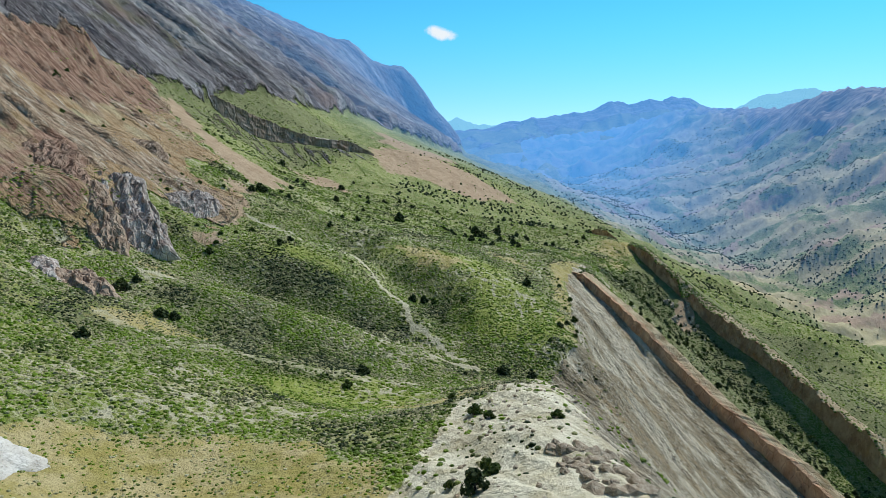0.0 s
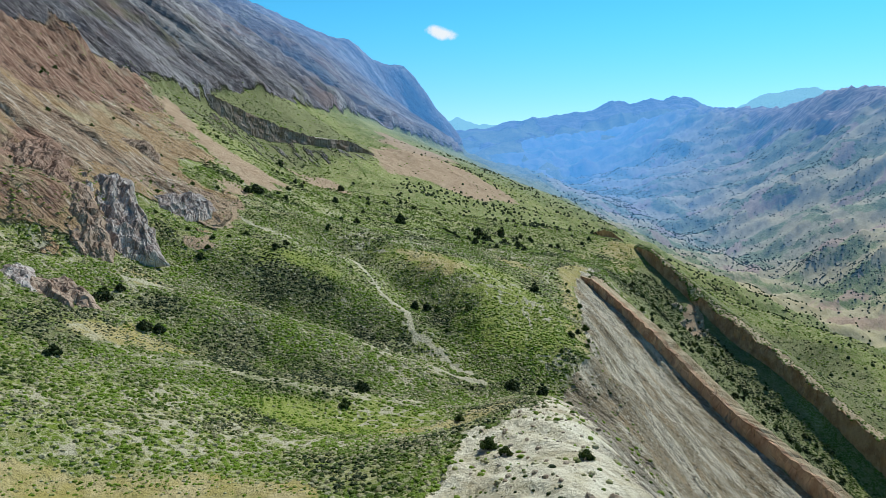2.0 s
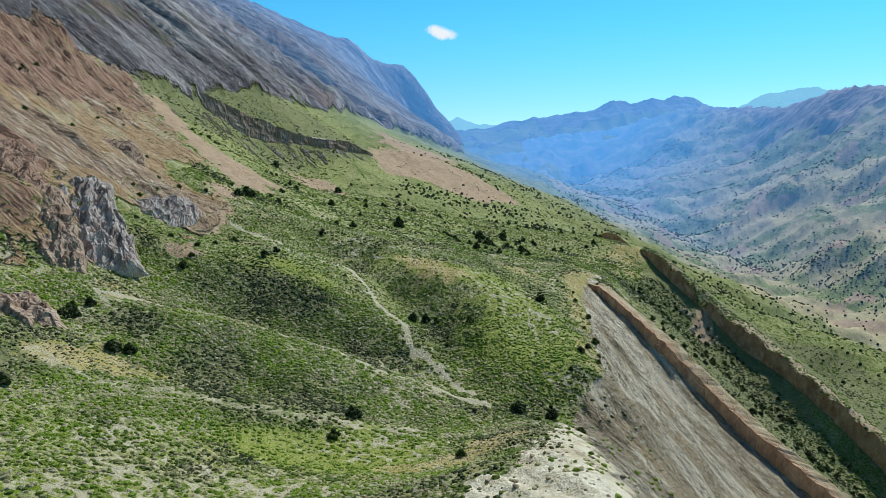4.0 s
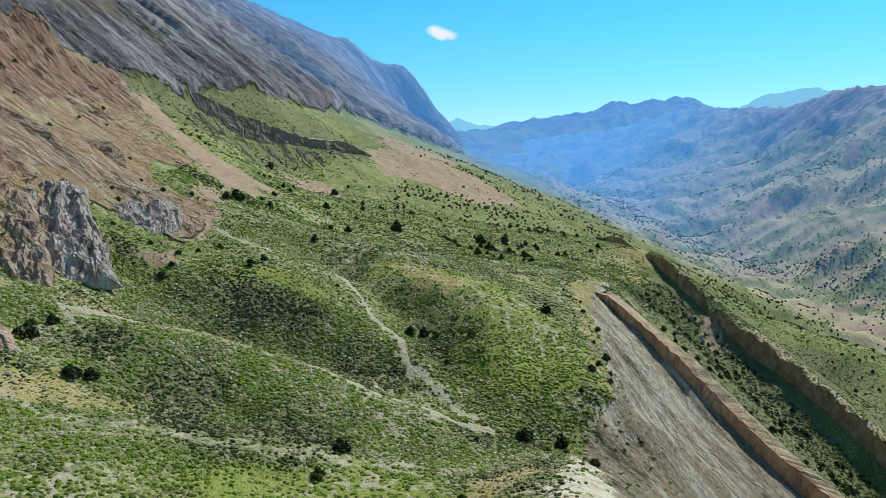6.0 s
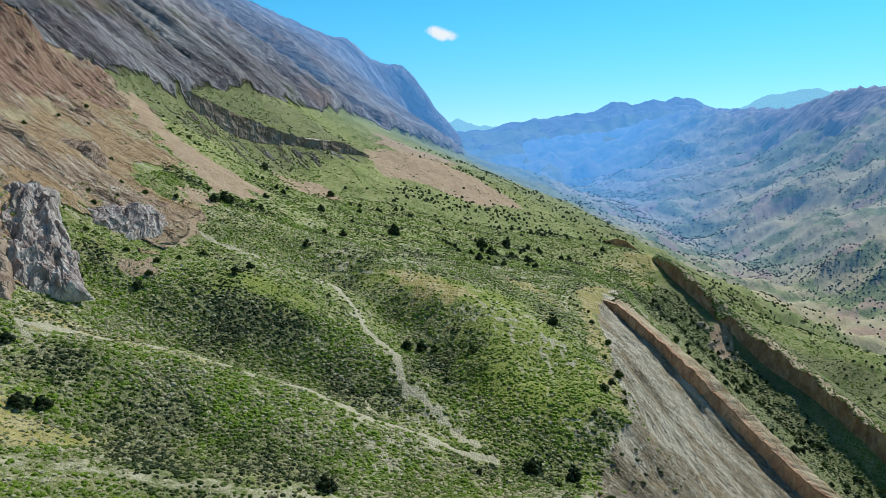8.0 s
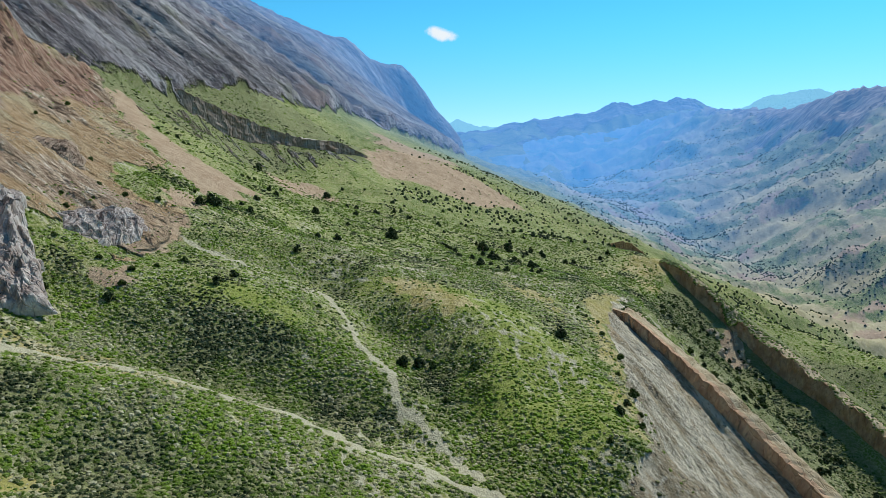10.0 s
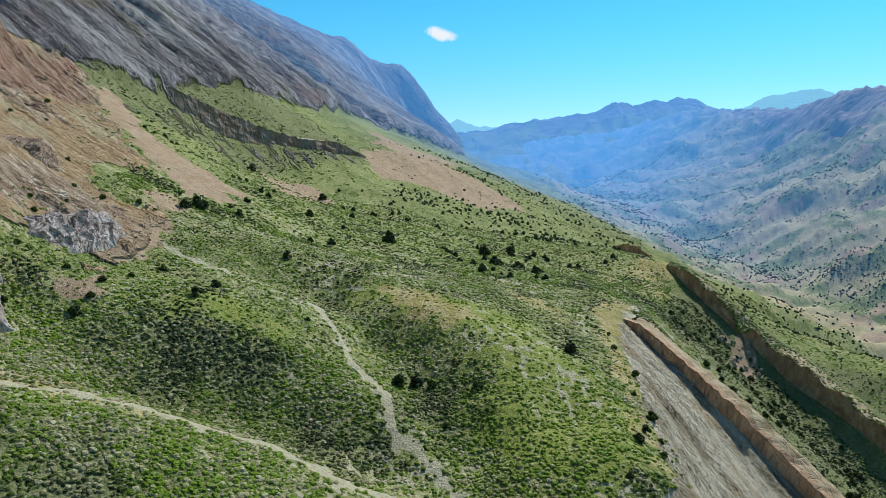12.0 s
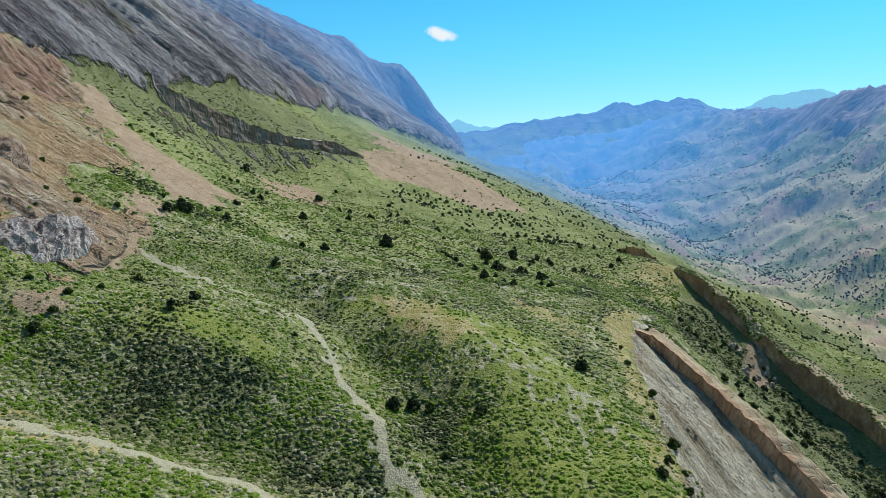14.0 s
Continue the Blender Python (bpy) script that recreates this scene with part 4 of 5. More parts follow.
PALE_FIN_TOP = fin("rock_wall", [(44, 213, 9), (46, 207, 6.5), (51, 196, 1.5), (57, 185, -6), (65, 176, -15), (71, 163, -21.5), (78, 150, -27), (90, 125, -38)],
    [1.4, 3.6, 4.6, 5.6, 5.8, 6, 6, 6], [(49.7, 224.4, 10.9), (53.2, 218.7, 8.3), (60.4, 203.7, -0.6), (68.2, 189.0, -9.2), (76.7, 174.4, -18.9), (85.2, 157.0, -28.6), (93.8, 142.5, -35.2), (106.5, 117.5, -47.0)], 3,
    "long ochre limestone fin with a shaded face and pale sloping top", MAT_FIN, MAT_FIN_TOP, uneven=0.5, cap=4.6)
RED_FIN_TOP = fin("rock_wall", [(102, 347, 0), (105, 337, -4), (111, 322, -13), (117, 314, -19.5), (119.5, 310.5, -22), (122, 307, -25), (128, 299, -31), (139, 272, -44), (150, 251, -57), (163, 215, -75)],
    [3.5, 7.5, 9, 8.5, 3.0, 8.5, 9, 11, 12.5, 12.5], [(107, 355, 4), (114, 348, 1), (131, 334, -16), (135, 327, -20), (137, 323, -22), (139, 319, -24), (145, 312, -28), (158, 288, -42), (168, 260, -55), (187, 218, -73)], 8,
    "tall reddish limestone fin with a shaded face above a gully", MAT_FIN, MAT_FIN_TOP, 0.16, 3.0, 0.8, cap=1.4)
fin("rock_wall", [(93, 411, 1), (96, 400, 1.2), (100, 388, 2), (104, 377, 2)], [2.5, 6.5, 5.5, 1.5], [(100, 417, 0), (105, 407, -2.2), (109, 395, -2), (112, 383, -1.5)], 21,
    "short brown limestone ledge above the valley", MAT_FIN, MAT_LAND, 0.16, 3.0, 0.8)
fin("cliff_band", [(-140, 362, 84), (-131, 372, 77), (-117, 402, 66), (-102, 432, 60), (-89, 452, 57), (-80, 462, 59), (-70, 482, 57), (-54, 500, 54)],
    [3, 10, 12, 11, 10, 7, 9, 3], [(-146, 385, 92), (-140, 392, 88), (-128, 420, 79), (-114, 446, 72), (-100, 468, 69), (-90, 482, 68), (-78, 502, 66), (-62, 518, 60)], 12,
    "dark grey cliff band with a pale top across the slope", MAT_CLIFF, MAT_CLIFF_TOP, 0.0, 11.0, 1.1, 0.5, 8.0)



def blocks(x, y, seed):
    """One random number a cell of a jittered grid, and the distance to the cell's middle."""
    ix, iy = np.floor(x).astype(np.int64), np.floor(y).astype(np.int64)
    best, val = np.full(x.shape, 9.0), np.zeros(x.shape)
    for dx in (-1, 0, 1):
        for dy in (-1, 0, 1):
            cx, cy = ix + dx, iy + dy
            px = cx + _hash(cx, cy, seed) / (2 * math.pi)
            py = cy + _hash(cx, cy, seed + 1) / (2 * math.pi)
            d = np.hypot(x - px, y - py)
            near = d < best
            best = np.where(near, d, best)
            val = np.where(near, _hash(cx, cy, seed + 2) / (2 * math.pi), val)
    return val, best


def rock_mass(top, bottom, width, bulge, seed, material, label, rib=2.4, slant=0.0):
    """A ribbed, blocky buttress lying against the slope from its top to its foot."""
    top, bottom = Vector(top), Vector(bottom)
    down = (bottom - top).normalized()
    side = Vector((0, 0, 1)).cross(down).normalized()
    out = down.cross(side).normalized()
    if out.z < 0:
        out = -out
    span = (bottom - top).length
    n, m = int(span / 0.22), int(width / 0.22)
    u, v = np.meshgrid(np.linspace(-1, 1, n), np.linspace(-1, 1, m), indexing="ij")
    a, b = u * span / 2, v * width / 2
    edge = 1 + 0.30 * fbm(a / 5, np.sign(v) * 3 + seed, 3, seed)
    body = np.sqrt(np.clip((1 - np.abs(u) ** 3.5) * (1 - np.abs(v) ** 3.0), 0, 1))
    across = b + slant * a + 0.8 * fbm(a / 4, b / 4, 3, seed + 1)
    big, far1 = blocks(across / rib, a / (rib * 2.4), seed + 2)
    small, far2 = blocks(across / (rib * 0.36), a / (rib * 0.8), seed + 4)
    lift = 0.42 * (big - 0.5) + 0.16 * (small - 0.5) - 0.10 * far2 - 0.12 * far1 + 0.7 * fbm(across / 4.5, a / 16, 4, seed + 6, ridged=True) + 0.35 * fbm(a / 2.5, b / 2.5, 4, seed + 7)
    high = bulge * body * (0.82 + 0.8 * lift) - 1.6 * (1 - body)
    c = (top + bottom) / 2
    pos = np.array(c)[None, None] + a[..., None] * np.array(down) + (b * edge)[..., None] * np.array(side) + high[..., None] * np.array(out)
    i, j = np.meshgrid(np.arange(n - 1), np.arange(m - 1), indexing="ij")
    faces = np.stack([i * m + j, (i + 1) * m + j, (i + 1) * m + j + 1, i * m + j + 1], 2).reshape(-1, 4)
    ob = part("rock_crag", mesh_from("rock_crag", pos.reshape(-1, 3), faces, False), material)
    return tagged(ob, label, "rock")


rock_mass((-87, 166, 43.8), (-68, 143.5, 25), 14.5, 4.4, 4, MAT_CRAG, "jagged grey-white limestone crag on a brown slope", 3.4, 0.25)
rock_mass((-87, 154.5, 42.5), (-71, 134.5, 26), 9.0, 2.9, 14, MAT_BUTTRESS, "steep brown ribbed limestone buttress beside a crag", 2.4, 0.1)
rock_mass((-75.0, 184, 39.0), (-66.5, 182, 30.5), 23, 2.0, 6, MAT_CRAG, "pale ribbed limestone outcrop above the scrub", 1.8, 0.5)
rock_mass((-72, 116.5, 26.5), (-61, 108, 21.8), 12, 2.0, 9, MAT_BUTTRESS, "low brown limestone ledge at the slope's foot", 1.8, 0.2)
rock_mass((-76, 116, 29), (-69, 107, 25), 8, 1.8, 19, MAT_CRAG, "low grey limestone ledge in scrub", 1.6, 0.2)
rock_mass((-103, 163, 53), (-83, 140, 35), 17, 2.6, 24, MAT_RED_WALL, "dark red-brown ribbed rock wall on the slope", 2.4, 0.5)
rock_mass((-100, 207, 55), (-93, 200, 47.5), 16, 1.8, 29, MAT_BUTTRESS, "pale slanting limestone slabs on the brown slope", 1.6, 0.6)


def flat_rock(centre, radii, seed, material, label):
    """A low bare rock hump, with worn ledges."""
    n, m = 60, 24
    a, t = np.meshgrid(np.linspace(0, 2 * math.pi, n, endpoint=False), np.linspace(0, 1, m), indexing="ij")
    edge = 1 + 0.35 * fbm(np.cos(a) * 1.5 + seed, np.sin(a) * 1.5, 3, seed)
    x, y = np.cos(a) * t * edge * radii[0], np.sin(a) * t * edge * radii[1]
    z = radii[2] * (1 - t ** 2) + 0.16 * fbm(x / 1.2, y / 2.0, 4, seed + 1, ridged=True)
    z = full_height(x + centre[0], y + centre[1]).reshape(x.shape) - 0.55 * t ** 4 + z
    i, j = np.meshgrid(np.arange(n), np.arange(m - 1), indexing="ij")
    i2 = (i + 1) % n
    faces = np.stack([i * m + j, i * m + j + 1, i2 * m + j + 1, i2 * m + j], 2).reshape(-1, 4)
    ob = part("white_rock", mesh_from("white_rock", np.stack([x + centre[0], y + centre[1], z], 2).reshape(-1, 3), faces, False), material)
    return tagged(ob, label, "rock")


flat_rock((-40.5, 53.5), (5.5, 5.0, 0.5), 5, MAT_WHITE, "flat white limestone patch in dry grass")


# ---- boulders ----
def boulder_mesh(seed):
    r = rng(seed)
    bm = bmesh.new()
    for _ in range(44):
        p = r.normal(size=3)
        p /= np.linalg.norm(p, ord=6)
        bm.verts.new(p * (1, 0.8, 0.7))
    bmesh.ops.convex_hull(bm, input=bm.verts)
    for v in [v for v in bm.verts if not v.link_faces]:
        bm.verts.remove(v)
    bmesh.ops.dissolve_limit(bm, angle_limit=0.25, verts=bm.verts[:], edges=bm.edges[:])
    bmesh.ops.bevel(bm, geom=bm.edges[:], offset=0.05, segments=1, affect='EDGES', clamp_overlap=True)
    bmesh.ops.triangulate(bm, faces=[f for f in bm.faces if len(f.verts) > 4])
    me = bpy.data.meshes.new("boulder")
    bm.to_mesh(me)
    bm.free()
    me.materials.append(MAT_BLOCK)
    return me


BOULDERS = [boulder_mesh(s) for s in range(8)]
_r = rng(5)
_bx, _by = _r.uniform(8.8, 14.0, 52), _r.uniform(39, 50, 52)
_bz = full_height(_bx, _by)
for k in range(52):
    size = _r.uniform(0.35, 0.95)
    ob = new("boulder", BOULDERS[k % 8])
    ob.matrix_world = Matrix.Translation((_bx[k], _by[k], _bz[k] - 0.2 * size)) @ Euler((_r.uniform(-0.4, 0.4), _r.uniform(0.1, 0.7), _r.uniform(-0.5, 0.5))).to_matrix().to_4x4() @ Matrix.Diagonal((size, size * 0.9, size * 0.8, 1))
    tagged(ob, "cream weathered limestone block on the outcrop", "boulder", "boulders of the outcrop")
_bx, _by = _r.uniform(109, 123, 40), _r.uniform(287, 308, 40)
_bz = full_height(_bx, _by)
for k in range(40):
    size = _r.uniform(0.4, 1.3)
    ob = new("boulder", BOULDERS[k % 8])
    ob.matrix_world = Matrix.Translation((_bx[k], _by[k], _bz[k] + 0.1 * size)) @ Euler(3 * _r.rand(3)).to_matrix().to_4x4() @ Matrix.Diagonal((size, size, size, 1))
    tagged(ob, "fallen reddish limestone boulder below the fin", "boulder", "rockfall boulders")


# ---- shrubs and trees ----
def leaf_cloud(points, normals, size, r, up=0.35):
    """Small leaf sprays, one four-cornered face at each point, facing outward."""
    n = len(points)
    d = normals + r.normal(scale=0.55, size=(n, 3)) + (0, 0, up)
    d /= np.linalg.norm(d, axis=1)[:, None]
    a = np.cross(d, r.normal(size=(n, 3)))
    a /= np.linalg.norm(a, axis=1)[:, None]
    b = np.cross(d, a)
    s = np.asarray(size) * r.uniform(0.6, 1.3, n)
    s = s[:, None]
    w = r.uniform(0.5, 1.0, (n, 1))
    return np.stack([points - a * s - b * s * w * 0.4, points + a * s * 0.4 - b * s * w, points + a * s + b * s * w * 0.5, points - a * s * 0.3 + b * s * w], 1).reshape(-1, 3)


def clumps(name, x, y, rad, tint, r, material, label, category, tall=0.8, sides=6, air=None, z=None):
    """Low rounded uneven shrubs at the places given, in one object."""
    n = len(x)
    base = np.stack([x, y, full_height(x, y) if z is None else z], 1)[:, None]
    a = np.arange(sides) * 2 * math.pi / sides + r.uniform(0, 6.3, (n, 1))
    h = (rad * tall * r.uniform(0.8, 1.25, n))[:, None]

    def ring(width, level, shift):
        w = rad[:, None] * width * r.uniform(0.72, 1.28, (n, sides))
        return np.stack([np.cos(a + shift) * w, np.sin(a + shift) * w, h * level * r.uniform(0.8, 1.2, (n, sides))], 2)

    top = np.concatenate([r.normal(scale=0.15, size=(n, 2)) * rad[:, None], h], 1)[:, None]
    v = np.concatenate([top, ring(0.66, 0.80, 0.0), ring(1.0, -0.12, math.pi / sides)], 1) + base
    k = np.arange(sides)
    k2 = (k + 1) % sides
    tri = np.concatenate([np.stack([0 * k, 1 + k, 1 + k2], 1), np.stack([1 + k, 1 + sides + k, 1 + k2], 1), np.stack([1 + k2, 1 + sides + k, 1 + sides + k2], 1)])
    m = 1 + 2 * sides
    faces = (tri[None] + (np.arange(n) * m)[:, None, None]).reshape(-1, 3)
    attrs = {"tint": np.repeat(tint, m)}
    if air is not None:
        attrs["air"] = np.repeat(air, m)
    ob = part(name, mesh_from(name, v.reshape(-1, 3), faces, False, attrs), material)
    return tagged(ob, label, category, kind="stuff")


def loose_stones():
    """Small loose stones on the bare slopes and on the bedding planes."""
    r = rng(71)
    x, y = np.r_[r.uniform(-140, -60, 7000), r.uniform(-2, 60, 5000)], np.r_[r.uniform(95, 330, 7000), r.uniform(35, 215, 5000)]
    c = cover(x, y)
    keep = r.rand(len(x)) < np.maximum(0.7 * c["brown"], 0.55 * c["slab"]) * np.clip(0.4 + 1.5 * fbm(x / 12, y / 12, 3, 64), 0.05, 1)
    x, y = x[keep], y[keep]
    size = r.uniform(0.12, 0.42, len(x)) * np.where(x < -60, 0.9, 0.8)
    clumps("loose_stones", x, y, size, r.rand(len(x)), r, MAT_BLOCK, "small pale stones scattered over bare rock slopes", "stones", 0.7, 5)


def gully_weight(x, y):
    return region([(58, 236), (72, 256), (94, 322), (104, 322), (124, 296), (134, 268), (144, 248), (156, 214), (150, 165), (89, 150), (76, 177), (65, 201), (57, 224)], x, y, 2)


def cushion_scrub():
    """The low cushion shrubs of the meadow: green ones, and grey dry ones on the crests."""
    r = rng(11)
    xs, ys = [], []
    for x0, x1, y0, y1, n in ((-78, 36, 45, 105, 50000), (-95, 40, 105, 165, 60000), (-85, 62, 165, 240, 32000), (-75, 100, 235, 380, 19000), (-130, 170, 380, 660, 8000), (55, 158, 160, 330, 22000), (130, 330, 180, 470, 20000), (-150, -72, 235, 480, 6000)):
        xs.append(r.uniform(x0, x1, n))
        ys.append(r.uniform(y0, y1, n))
    x, y = np.concatenate(xs), np.concatenate(ys)
    c = cover(x, y)
    near = smooth(70, 100, y)
    dens = c["green"] * (1 - (0.58 + 0.07 * near * (y < 300)) * c["tan"]) * np.where(y > 380, 0.6, 1) * (1 - np.minimum(1, 1.6 * c["bare"])) * (1 - 0.55 * c["bright"]) + 0.16 * c["brown"] + 0.05 * c["slab"] + 0.03 * c["cream"]
    lane = c["lane"]
    dens = dens * (1 - 0.8 * lane)
    dens = dens * np.clip(0.85 + 0.9 * fbm(x / 7, y / 7, 3, 61) + 0.5 * c["dark"], 0.25, 1)
    keep = (r.rand(len(x)) < dens) & ((x < 36 + 0.4 * np.maximum(y - 210, 0) + 14 * smooth(212, 222, y)) | (gully_weight(x, y) > 0.5) | (x > 0.1 * y + 135) | (y > 380)) & (np.abs(x) < 0.78 * y + 6)
    x, y, near, lane, c = x[keep], y[keep], near[keep], lane[keep], {key: v[keep] for key, v in c.items()}
    far = np.hypot(x, y) > 235
    # Flank and gully shrubs are tinted darker, for dark scrub and shade together.
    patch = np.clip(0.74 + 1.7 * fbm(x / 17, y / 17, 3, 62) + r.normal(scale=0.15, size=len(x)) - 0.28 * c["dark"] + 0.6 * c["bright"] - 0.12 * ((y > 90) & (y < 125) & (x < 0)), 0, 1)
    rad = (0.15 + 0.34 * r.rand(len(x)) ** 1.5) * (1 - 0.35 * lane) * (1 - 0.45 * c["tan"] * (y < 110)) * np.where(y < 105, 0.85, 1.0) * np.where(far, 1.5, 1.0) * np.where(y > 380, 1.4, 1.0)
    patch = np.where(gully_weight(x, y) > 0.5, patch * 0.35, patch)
    pale_share = 0.18 - 0.12 * c["dark"] + 0.5 * c["tan"] * near + 0.35 * smooth(0.05, 0.35, fbm(x / 11, y / 11, 3, 63)) - 0.5 * c["bright"] + 0.85 * lane
    grey = r.rand(len(x)) < pale_share
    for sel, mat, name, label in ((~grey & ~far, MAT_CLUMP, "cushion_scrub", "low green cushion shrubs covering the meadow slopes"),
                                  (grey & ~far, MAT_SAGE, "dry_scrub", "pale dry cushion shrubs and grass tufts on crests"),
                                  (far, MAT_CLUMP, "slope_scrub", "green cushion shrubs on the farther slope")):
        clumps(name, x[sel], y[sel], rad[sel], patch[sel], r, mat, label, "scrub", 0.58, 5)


cushion_scrub()
loose_stones()


def fin_scrub(top, n, low, high):
    """Shrubs on the sloping back of a rock fin."""
    r = rng(83)
    i, j = r.randint(0, top.shape[0] - 1, n), r.randint(0, top.shape[1] - 1, n)
    f, g = r.rand(n, 1), r.rand(n, 1)
    q = (top[i, j] * (1 - f) + top[i + 1, j] * f) * (1 - g) + (top[i, j + 1] * (1 - f) + top[i + 1, j + 1] * f) * g
    clumps("fin_scrub", q[:, 0], q[:, 1], r.uniform(low, high, n), np.clip(r.normal(0.45, 0.25, n), 0, 1), r, MAT_CLUMP, "green cushion shrubs on the back of a rock fin", "scrub", 0.55, 5, None, q[:, 2])


fin_scrub(RED_FIN_TOP, 2600, 0.35, 0.8)
fin_scrub(PALE_FIN_TOP[:, 10:], 800, 0.25, 0.65)


def tapered(r, a, b, ra, rb, sides=6):
    a, b = np.array(a, float), np.array(b, float)
    t = np.linspace(0, 2 * math.pi, sides, endpoint=False)
    ring = np.stack([np.cos(t), np.sin(t), 0 * t], 1)
    return np.r_[a + ring * ra, b + ring * rb], [[i, (i + 1) % sides, sides + (i + 1) % sides, sides + i] for i in range(sides)]


def juniper(seed, tall, material, name, label, category):
    """One tree about a metre in radius: a tapered trunk with limbs, and a crown of lumps with many sprays."""
    r = rng(seed)
    top = tall * 1.0
    empty = tagged(new(name), label, category)
    vs, fs = [], []
    limbs = [((0, 0, -0.3), (0.05, 0.0, top * 0.8), 0.11, 0.03)]
    lumps = []
    for k in range(11):
        a = r.uniform(0, 2 * math.pi)
        hgt = r.uniform(0.18, 0.92)
        reach = (1.0 - 0.62 * max(0, hgt - 0.35) / 0.65) * r.uniform(0.35, 0.75)
        q = (math.cos(a) * reach, math.sin(a) * reach, hgt * top)
        limbs.append(((0.03, 0, max(0.1, q[2] - 0.35 * top)), q, 0.05, 0.015))
        lumps.append((np.array(q), r.uniform(0.28, 0.5) * (1.1 - 0.45 * hgt)))
    lumps.append((np.array((0, 0, top * 0.95)), 0.22))
    for limb in limbs:
        v, f = tapered(r, *limb)
        fs += [[i + sum(len(w) for w in vs) for i in q] for q in f]
        vs.append(v)
    part("trunk", mesh_from("trunk", np.concatenate(vs), fs), MAT_BARK, empty)
    pts, nor = [], []
    for q, s in lumps:
        n = int(150 * s)
        p = r.normal(size=(n, 3))
        p /= np.linalg.norm(p, axis=1)[:, None]
        pts.append(q + p * (s, s, s * 0.9) * r.uniform(0.55, 1.08, (n, 1)))
        nor.append(p)
    pts, nor = np.concatenate(pts), np.concatenate(nor)
    pts[:, 2] = np.maximum(pts[:, 2], 0.02)
    v = leaf_cloud(pts, nor, np.full(len(pts), 0.15), r, 0.2)
    tint = np.repeat(np.clip(r.normal(0.45, 0.25, len(pts)), 0, 1), 4)
    part("crown", mesh_from("crown", v, np.arange(len(v)).reshape(-1, 4), False, {"tint": tint}), material, empty)
    return empty


DARK = [juniper(100 + k, 1.15 + 0.2 * k, MAT_JUNIPER, "juniper", "dark green bushy juniper on the slope", "juniper") for k in range(4)]
ROUND = [juniper(200 + k, 1.15, MAT_BUSH, "round_bush", "rounded olive-green bush among scrub", "bush") for k in range(2)]
for k, ob in enumerate(DARK + ROUND):
    ob.location = (-95 + 3 * k, 30, float(full_height([-95 + 3 * k], [30])[0]))


def plant(kinds, places, sizes, seed, group):
    r = rng(seed)
    x, y = np.array([p[0] for p in places], float), np.array([p[1] for p in places], float)
    z = full_height(x, y)
    for k in range(len(x)):
        s = sizes[k] if hasattr(sizes, "__len__") else sizes * r.uniform(0.65, 1.35)
        m = pose(x[k], y[k], z[k] - 0.1, 0, 0, r.uniform(0, 360)) @ Matrix.Diagonal((s, s, s, 1))
        tagged(copy_thing(kinds[r.randint(len(kinds))], m), group=group)


plant(DARK, [(12.4, 126.5), (18.1, 125.7), (-14.7, 111.8), (-50.6, 111.1), (-49.0, 113.0), (-61.8, 125.9), (-60.8, 119.2), (-63.0, 119.5), (-44.2, 170.5), (-43.0, 176.5), (-58.9, 159.0), (-37.1, 207.8), (23.9, 178.0), (30.6, 152.6), (27.9, 147.7), (-52.7, 90.0), (2.4, 44.3), (4.6, 124.8), (-7.9, 163.7), (-5.0, 165.3)],
      [1.7, 1.4, 1.4, 1.5, 1.2, 1.1, 1.4, 1.0, 1.2, 1.1, 1.0, 1.2, 1.4, 0.9, 1.1, 1.3, 1.2, 0.6, 1.4, 1.3], 31, "junipers on the meadow")
plant(ROUND, [(3.5, 67.2), (4.9, 64.4), (3.6, 47.4), (10.9, 58.0), (0.5, 47.0), (-16.1, 103.1), (-63.6, 123.3), (1.4, 96.2), (-2.4, 164.9), (-0.1, 153.5), (5.3, 161.3), (33.1, 204.5), (33.8, 198.5), (36.4, 197.5), (33.2, 153.5), (24.2, 138.8), (31.6, 147.6), (-59.6, 159.5), (-58.8, 163.1), (-55.5, 182.9), (-57.1, 173.5), (-59.5, 168.1), (47.6, 215.4), (32.7, 165.9), (-25.4, 173.8), (35, 188), (36, 176), (34, 160), (18, 121), (22, 119), (15, 120)],
      0.85, 32, "bushes on the meadow")
plant(DARK, [(-47.9, 283.8), (-93.1, 368.3), (-67.3, 223.4), (-66.0, 229.6), (-19.2, 275.9), (16.2, 319.3), (28.8, 329.0), (38.7, 333.4), (-58.5, 364.8), (28.4, 256.6), (28.4, 324.4), (15.9, 309.8), (16.6, 266.5), (24.8, 275.7)], 2.0, 33, "junipers of the far slope")


def scatter(n, x0, x1, y0, y1, seed, weight):
    r = rng(seed)
    x, y = r.uniform(x0, x1, n), r.uniform(y0, y1, n)
    keep = r.rand(n) < weight(x, y)
    return list(zip(x[keep], y[keep]))


plant(DARK, scatter(700, 55, 158, 160, 330, 41, lambda x, y: 0.36 * gully_weight(x, y)), 0.95, 42, "junipers in the gully")
plant(ROUND, scatter(620, 60, 158, 165, 325, 48, lambda x, y: 0.42 * gully_weight(x, y)), 0.85, 49, "bushes in the gully")
plant(DARK, scatter(900, -90, 110, 235, 420, 43, lambda x, y: 0.30 * cover(x, y)["green"] * smooth(-0.12, 0.25, fbm(x / 35, y / 35, 3, 71)) * (x > -75 + 0.1 * (y - 235)) * (x < 20 + 0.45 * (y - 220))), 1.1, 44, "junipers of the far slope")
plant(ROUND, scatter(260, -140, -64, 130, 330, 45, lambda x, y: 0.55 * smooth(-0.1, 0.2, fbm(x / 18, y / 18, 3, 72)) * (1 - cover(x, y)["red"])), 0.8, 46, "bushes on the rocky slope")


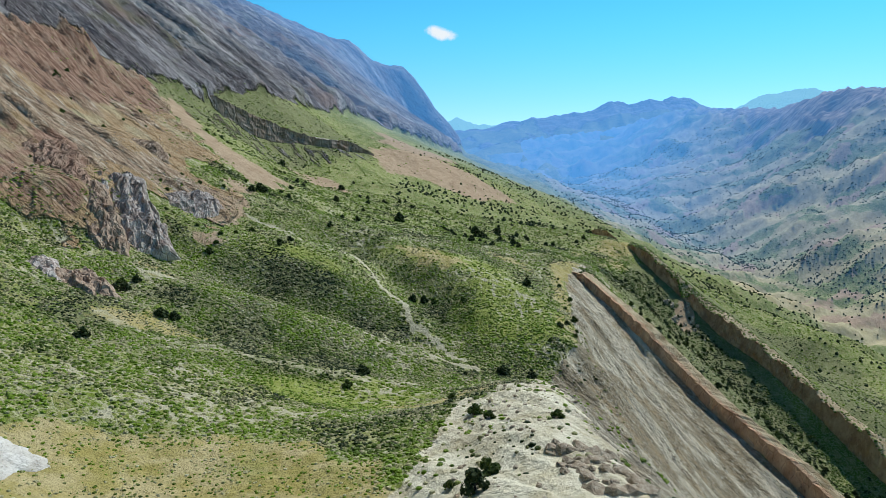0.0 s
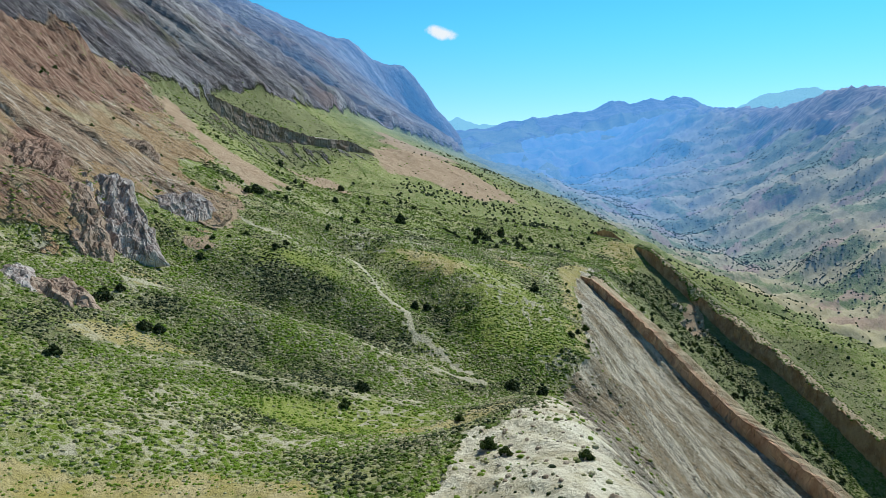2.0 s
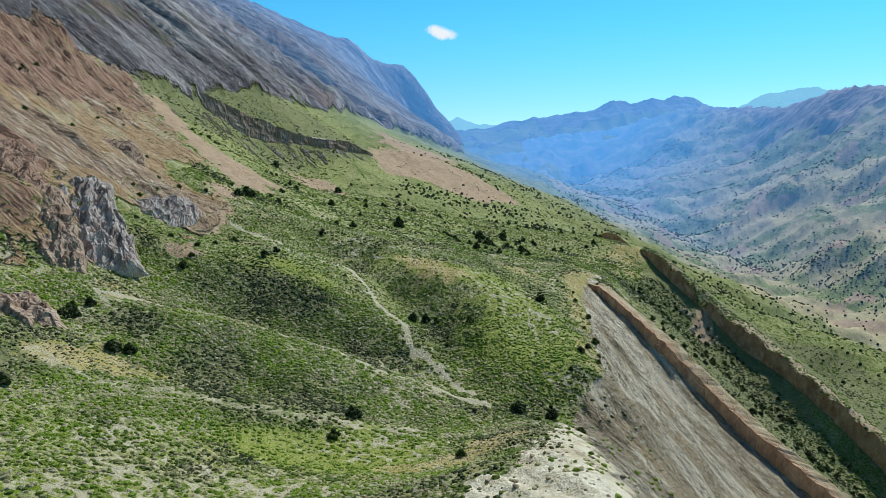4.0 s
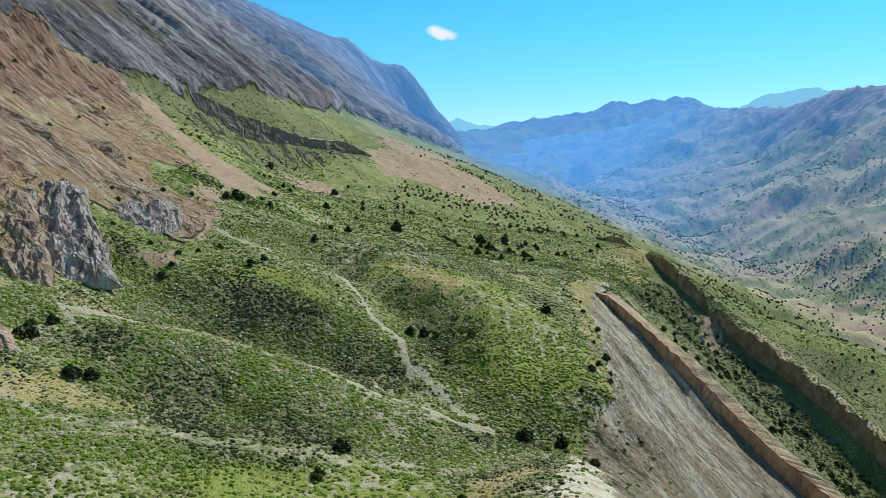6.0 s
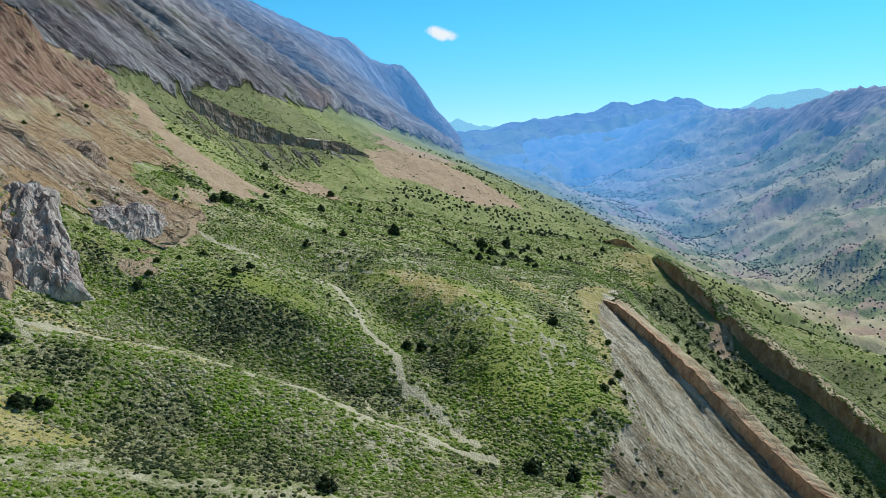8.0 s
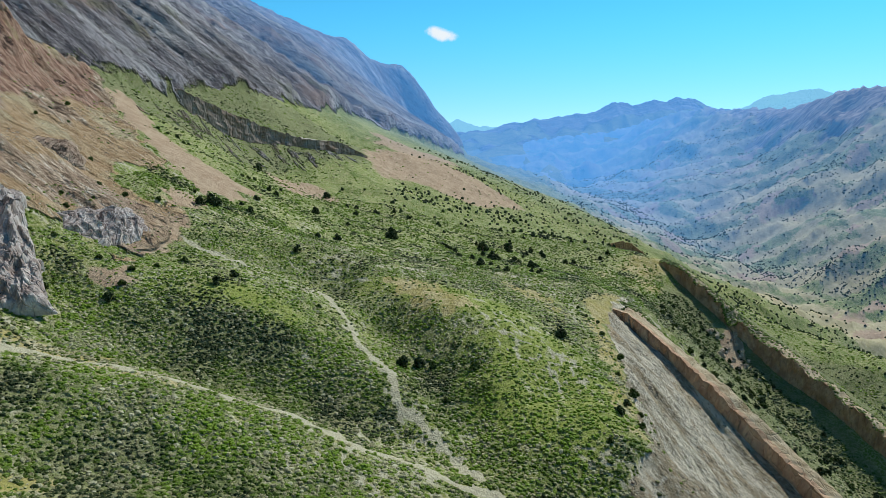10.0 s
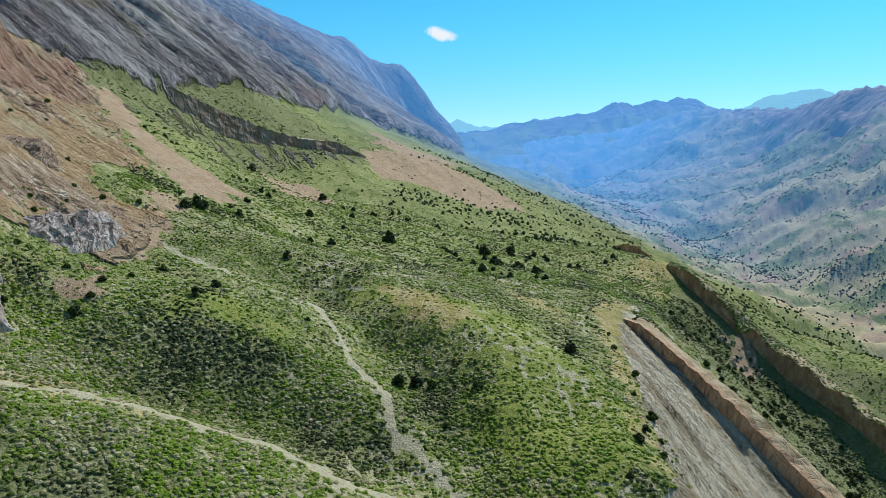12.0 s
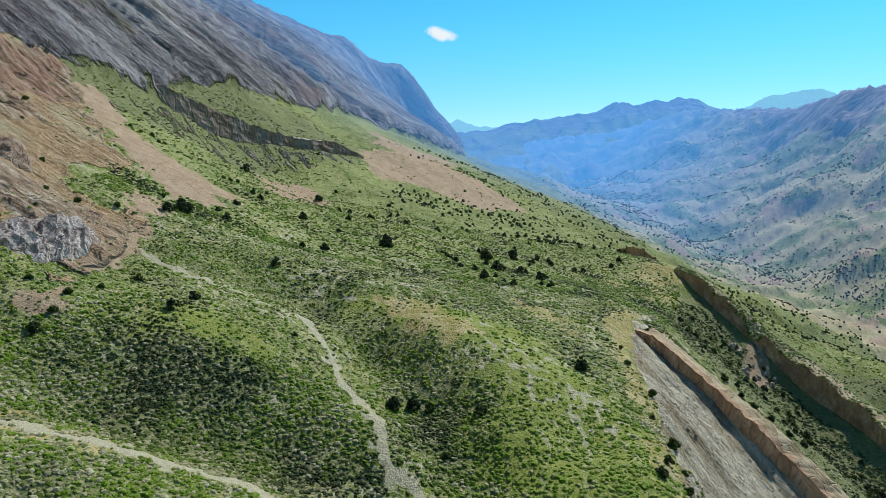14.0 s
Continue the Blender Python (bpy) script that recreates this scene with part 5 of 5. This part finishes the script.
def far_woods():
    """Trees of the valley and the far hillsides, in one object."""
    r = rng(51)
    x = np.r_[r.uniform(120, 420, 3000), r.uniform(180, 1000, 70000), r.uniform(-30, 170, 2600)]
    y = np.r_[r.uniform(300, 700, 3000), r.uniform(420, 1750, 70000), r.uniform(380, 760, 2600)]
    c = cover(x, y)
    n1 = fbm(x / 70, y / 70, 4, 81)
    w = np.clip(0.30 + 1.3 * n1, 0.06, 0.95) * (1 - c["crag"]) * (1 - 0.6 * c["tan"]) * (1 - c["grey"]) * (1 - c["red"])
    floor = np.exp(-((x - 420 + 0.35 * (y - 900)) / 60.0) ** 2) * smooth(500, 700, y)
    w = np.maximum(w, floor * 0.95)
    beyond = (x > 150 + 0.35 * (350 - y)) | (y > 380)
    keep = (r.rand(len(x)) < w) & beyond
    x, y = x[keep], y[keep]
    size = r.uniform(0.5, 1.3, len(x)) * np.where(y > 900, 1.1, 1.0)
    tint = np.clip(r.normal(0.5, 0.25, len(x)), 0, 1)
    # Trees beyond 760 m take half of the land's painted haze.
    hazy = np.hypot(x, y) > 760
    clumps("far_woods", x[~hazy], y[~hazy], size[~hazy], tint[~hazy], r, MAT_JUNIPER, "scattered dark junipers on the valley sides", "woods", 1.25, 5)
    clumps("hazy_woods", x[hazy], y[hazy], size[hazy], tint[hazy], r, MAT_HAZY_WOODS, "small dark trees over the hazy far hillsides", "woods", 1.25, 5, 0.5 * haze_share(x[hazy], y[hazy]))


far_woods()


# ---- cloud ----
def cloud():
    g = Graph("white_cloud")
    e = g.t.nodes.new("ShaderNodeEmission")
    e.inputs["Color"].default_value, e.inputs["Strength"].default_value = (0.93, 0.97, 1.0, 1), 0.95
    tr = g.t.nodes.new("ShaderNodeBsdfTransparent")
    m = g.t.nodes.new("ShaderNodeMixShader")
    dens = g.mul(g.attr("thick"), g.mul(g.noise(0.018, 6, 0.6), 1.0), 'ADD')
    g.t.links.new(g.ramp(dens, 0.75, 1.45, 0, 0.95), m.inputs[0])
    g.t.links.new(tr.outputs[0], m.inputs[1])
    g.t.links.new(e.outputs[0], m.inputs[2])
    g.t.links.new(m.outputs[0], g.t.nodes["Material Output"].inputs["Surface"])
    n, k = 60, 30
    u, v = np.meshgrid(np.linspace(-1, 1, n), np.linspace(-1, 1, k), indexing="ij")
    thick = 0.9 - 1.3 * (((u + 0.1) / 0.95) ** 2 + ((v + 0.25 + 0.35 * u) / 0.75) ** 2) + 0.35 * np.exp(-((u + 0.45) / 0.3) ** 2 - ((v - 0.3) / 0.5) ** 2)
    verts = np.stack([u * 165, 20 * np.sin(3 * u) * v, v * 85], 2).reshape(-1, 3)
    i, j = np.meshgrid(np.arange(n - 1), np.arange(k - 1), indexing="ij")
    faces = np.stack([i * k + j, i * k + j + 1, (i + 1) * k + j + 1, (i + 1) * k + j], 2).reshape(-1, 4)
    ob = part("cloud", mesh_from("cloud", verts, faces, True, {"thick": thick.ravel()}), g.mat)
    ob.location = (CLOUD_X, 4200, CLOUD_Z)
    ob.visible_shadow = False
    tagged(ob, "small white puffy cloud in a clear sky", "cloud", kind="structure")


CLOUD_X, CLOUD_Z = 12, 925
cloud()
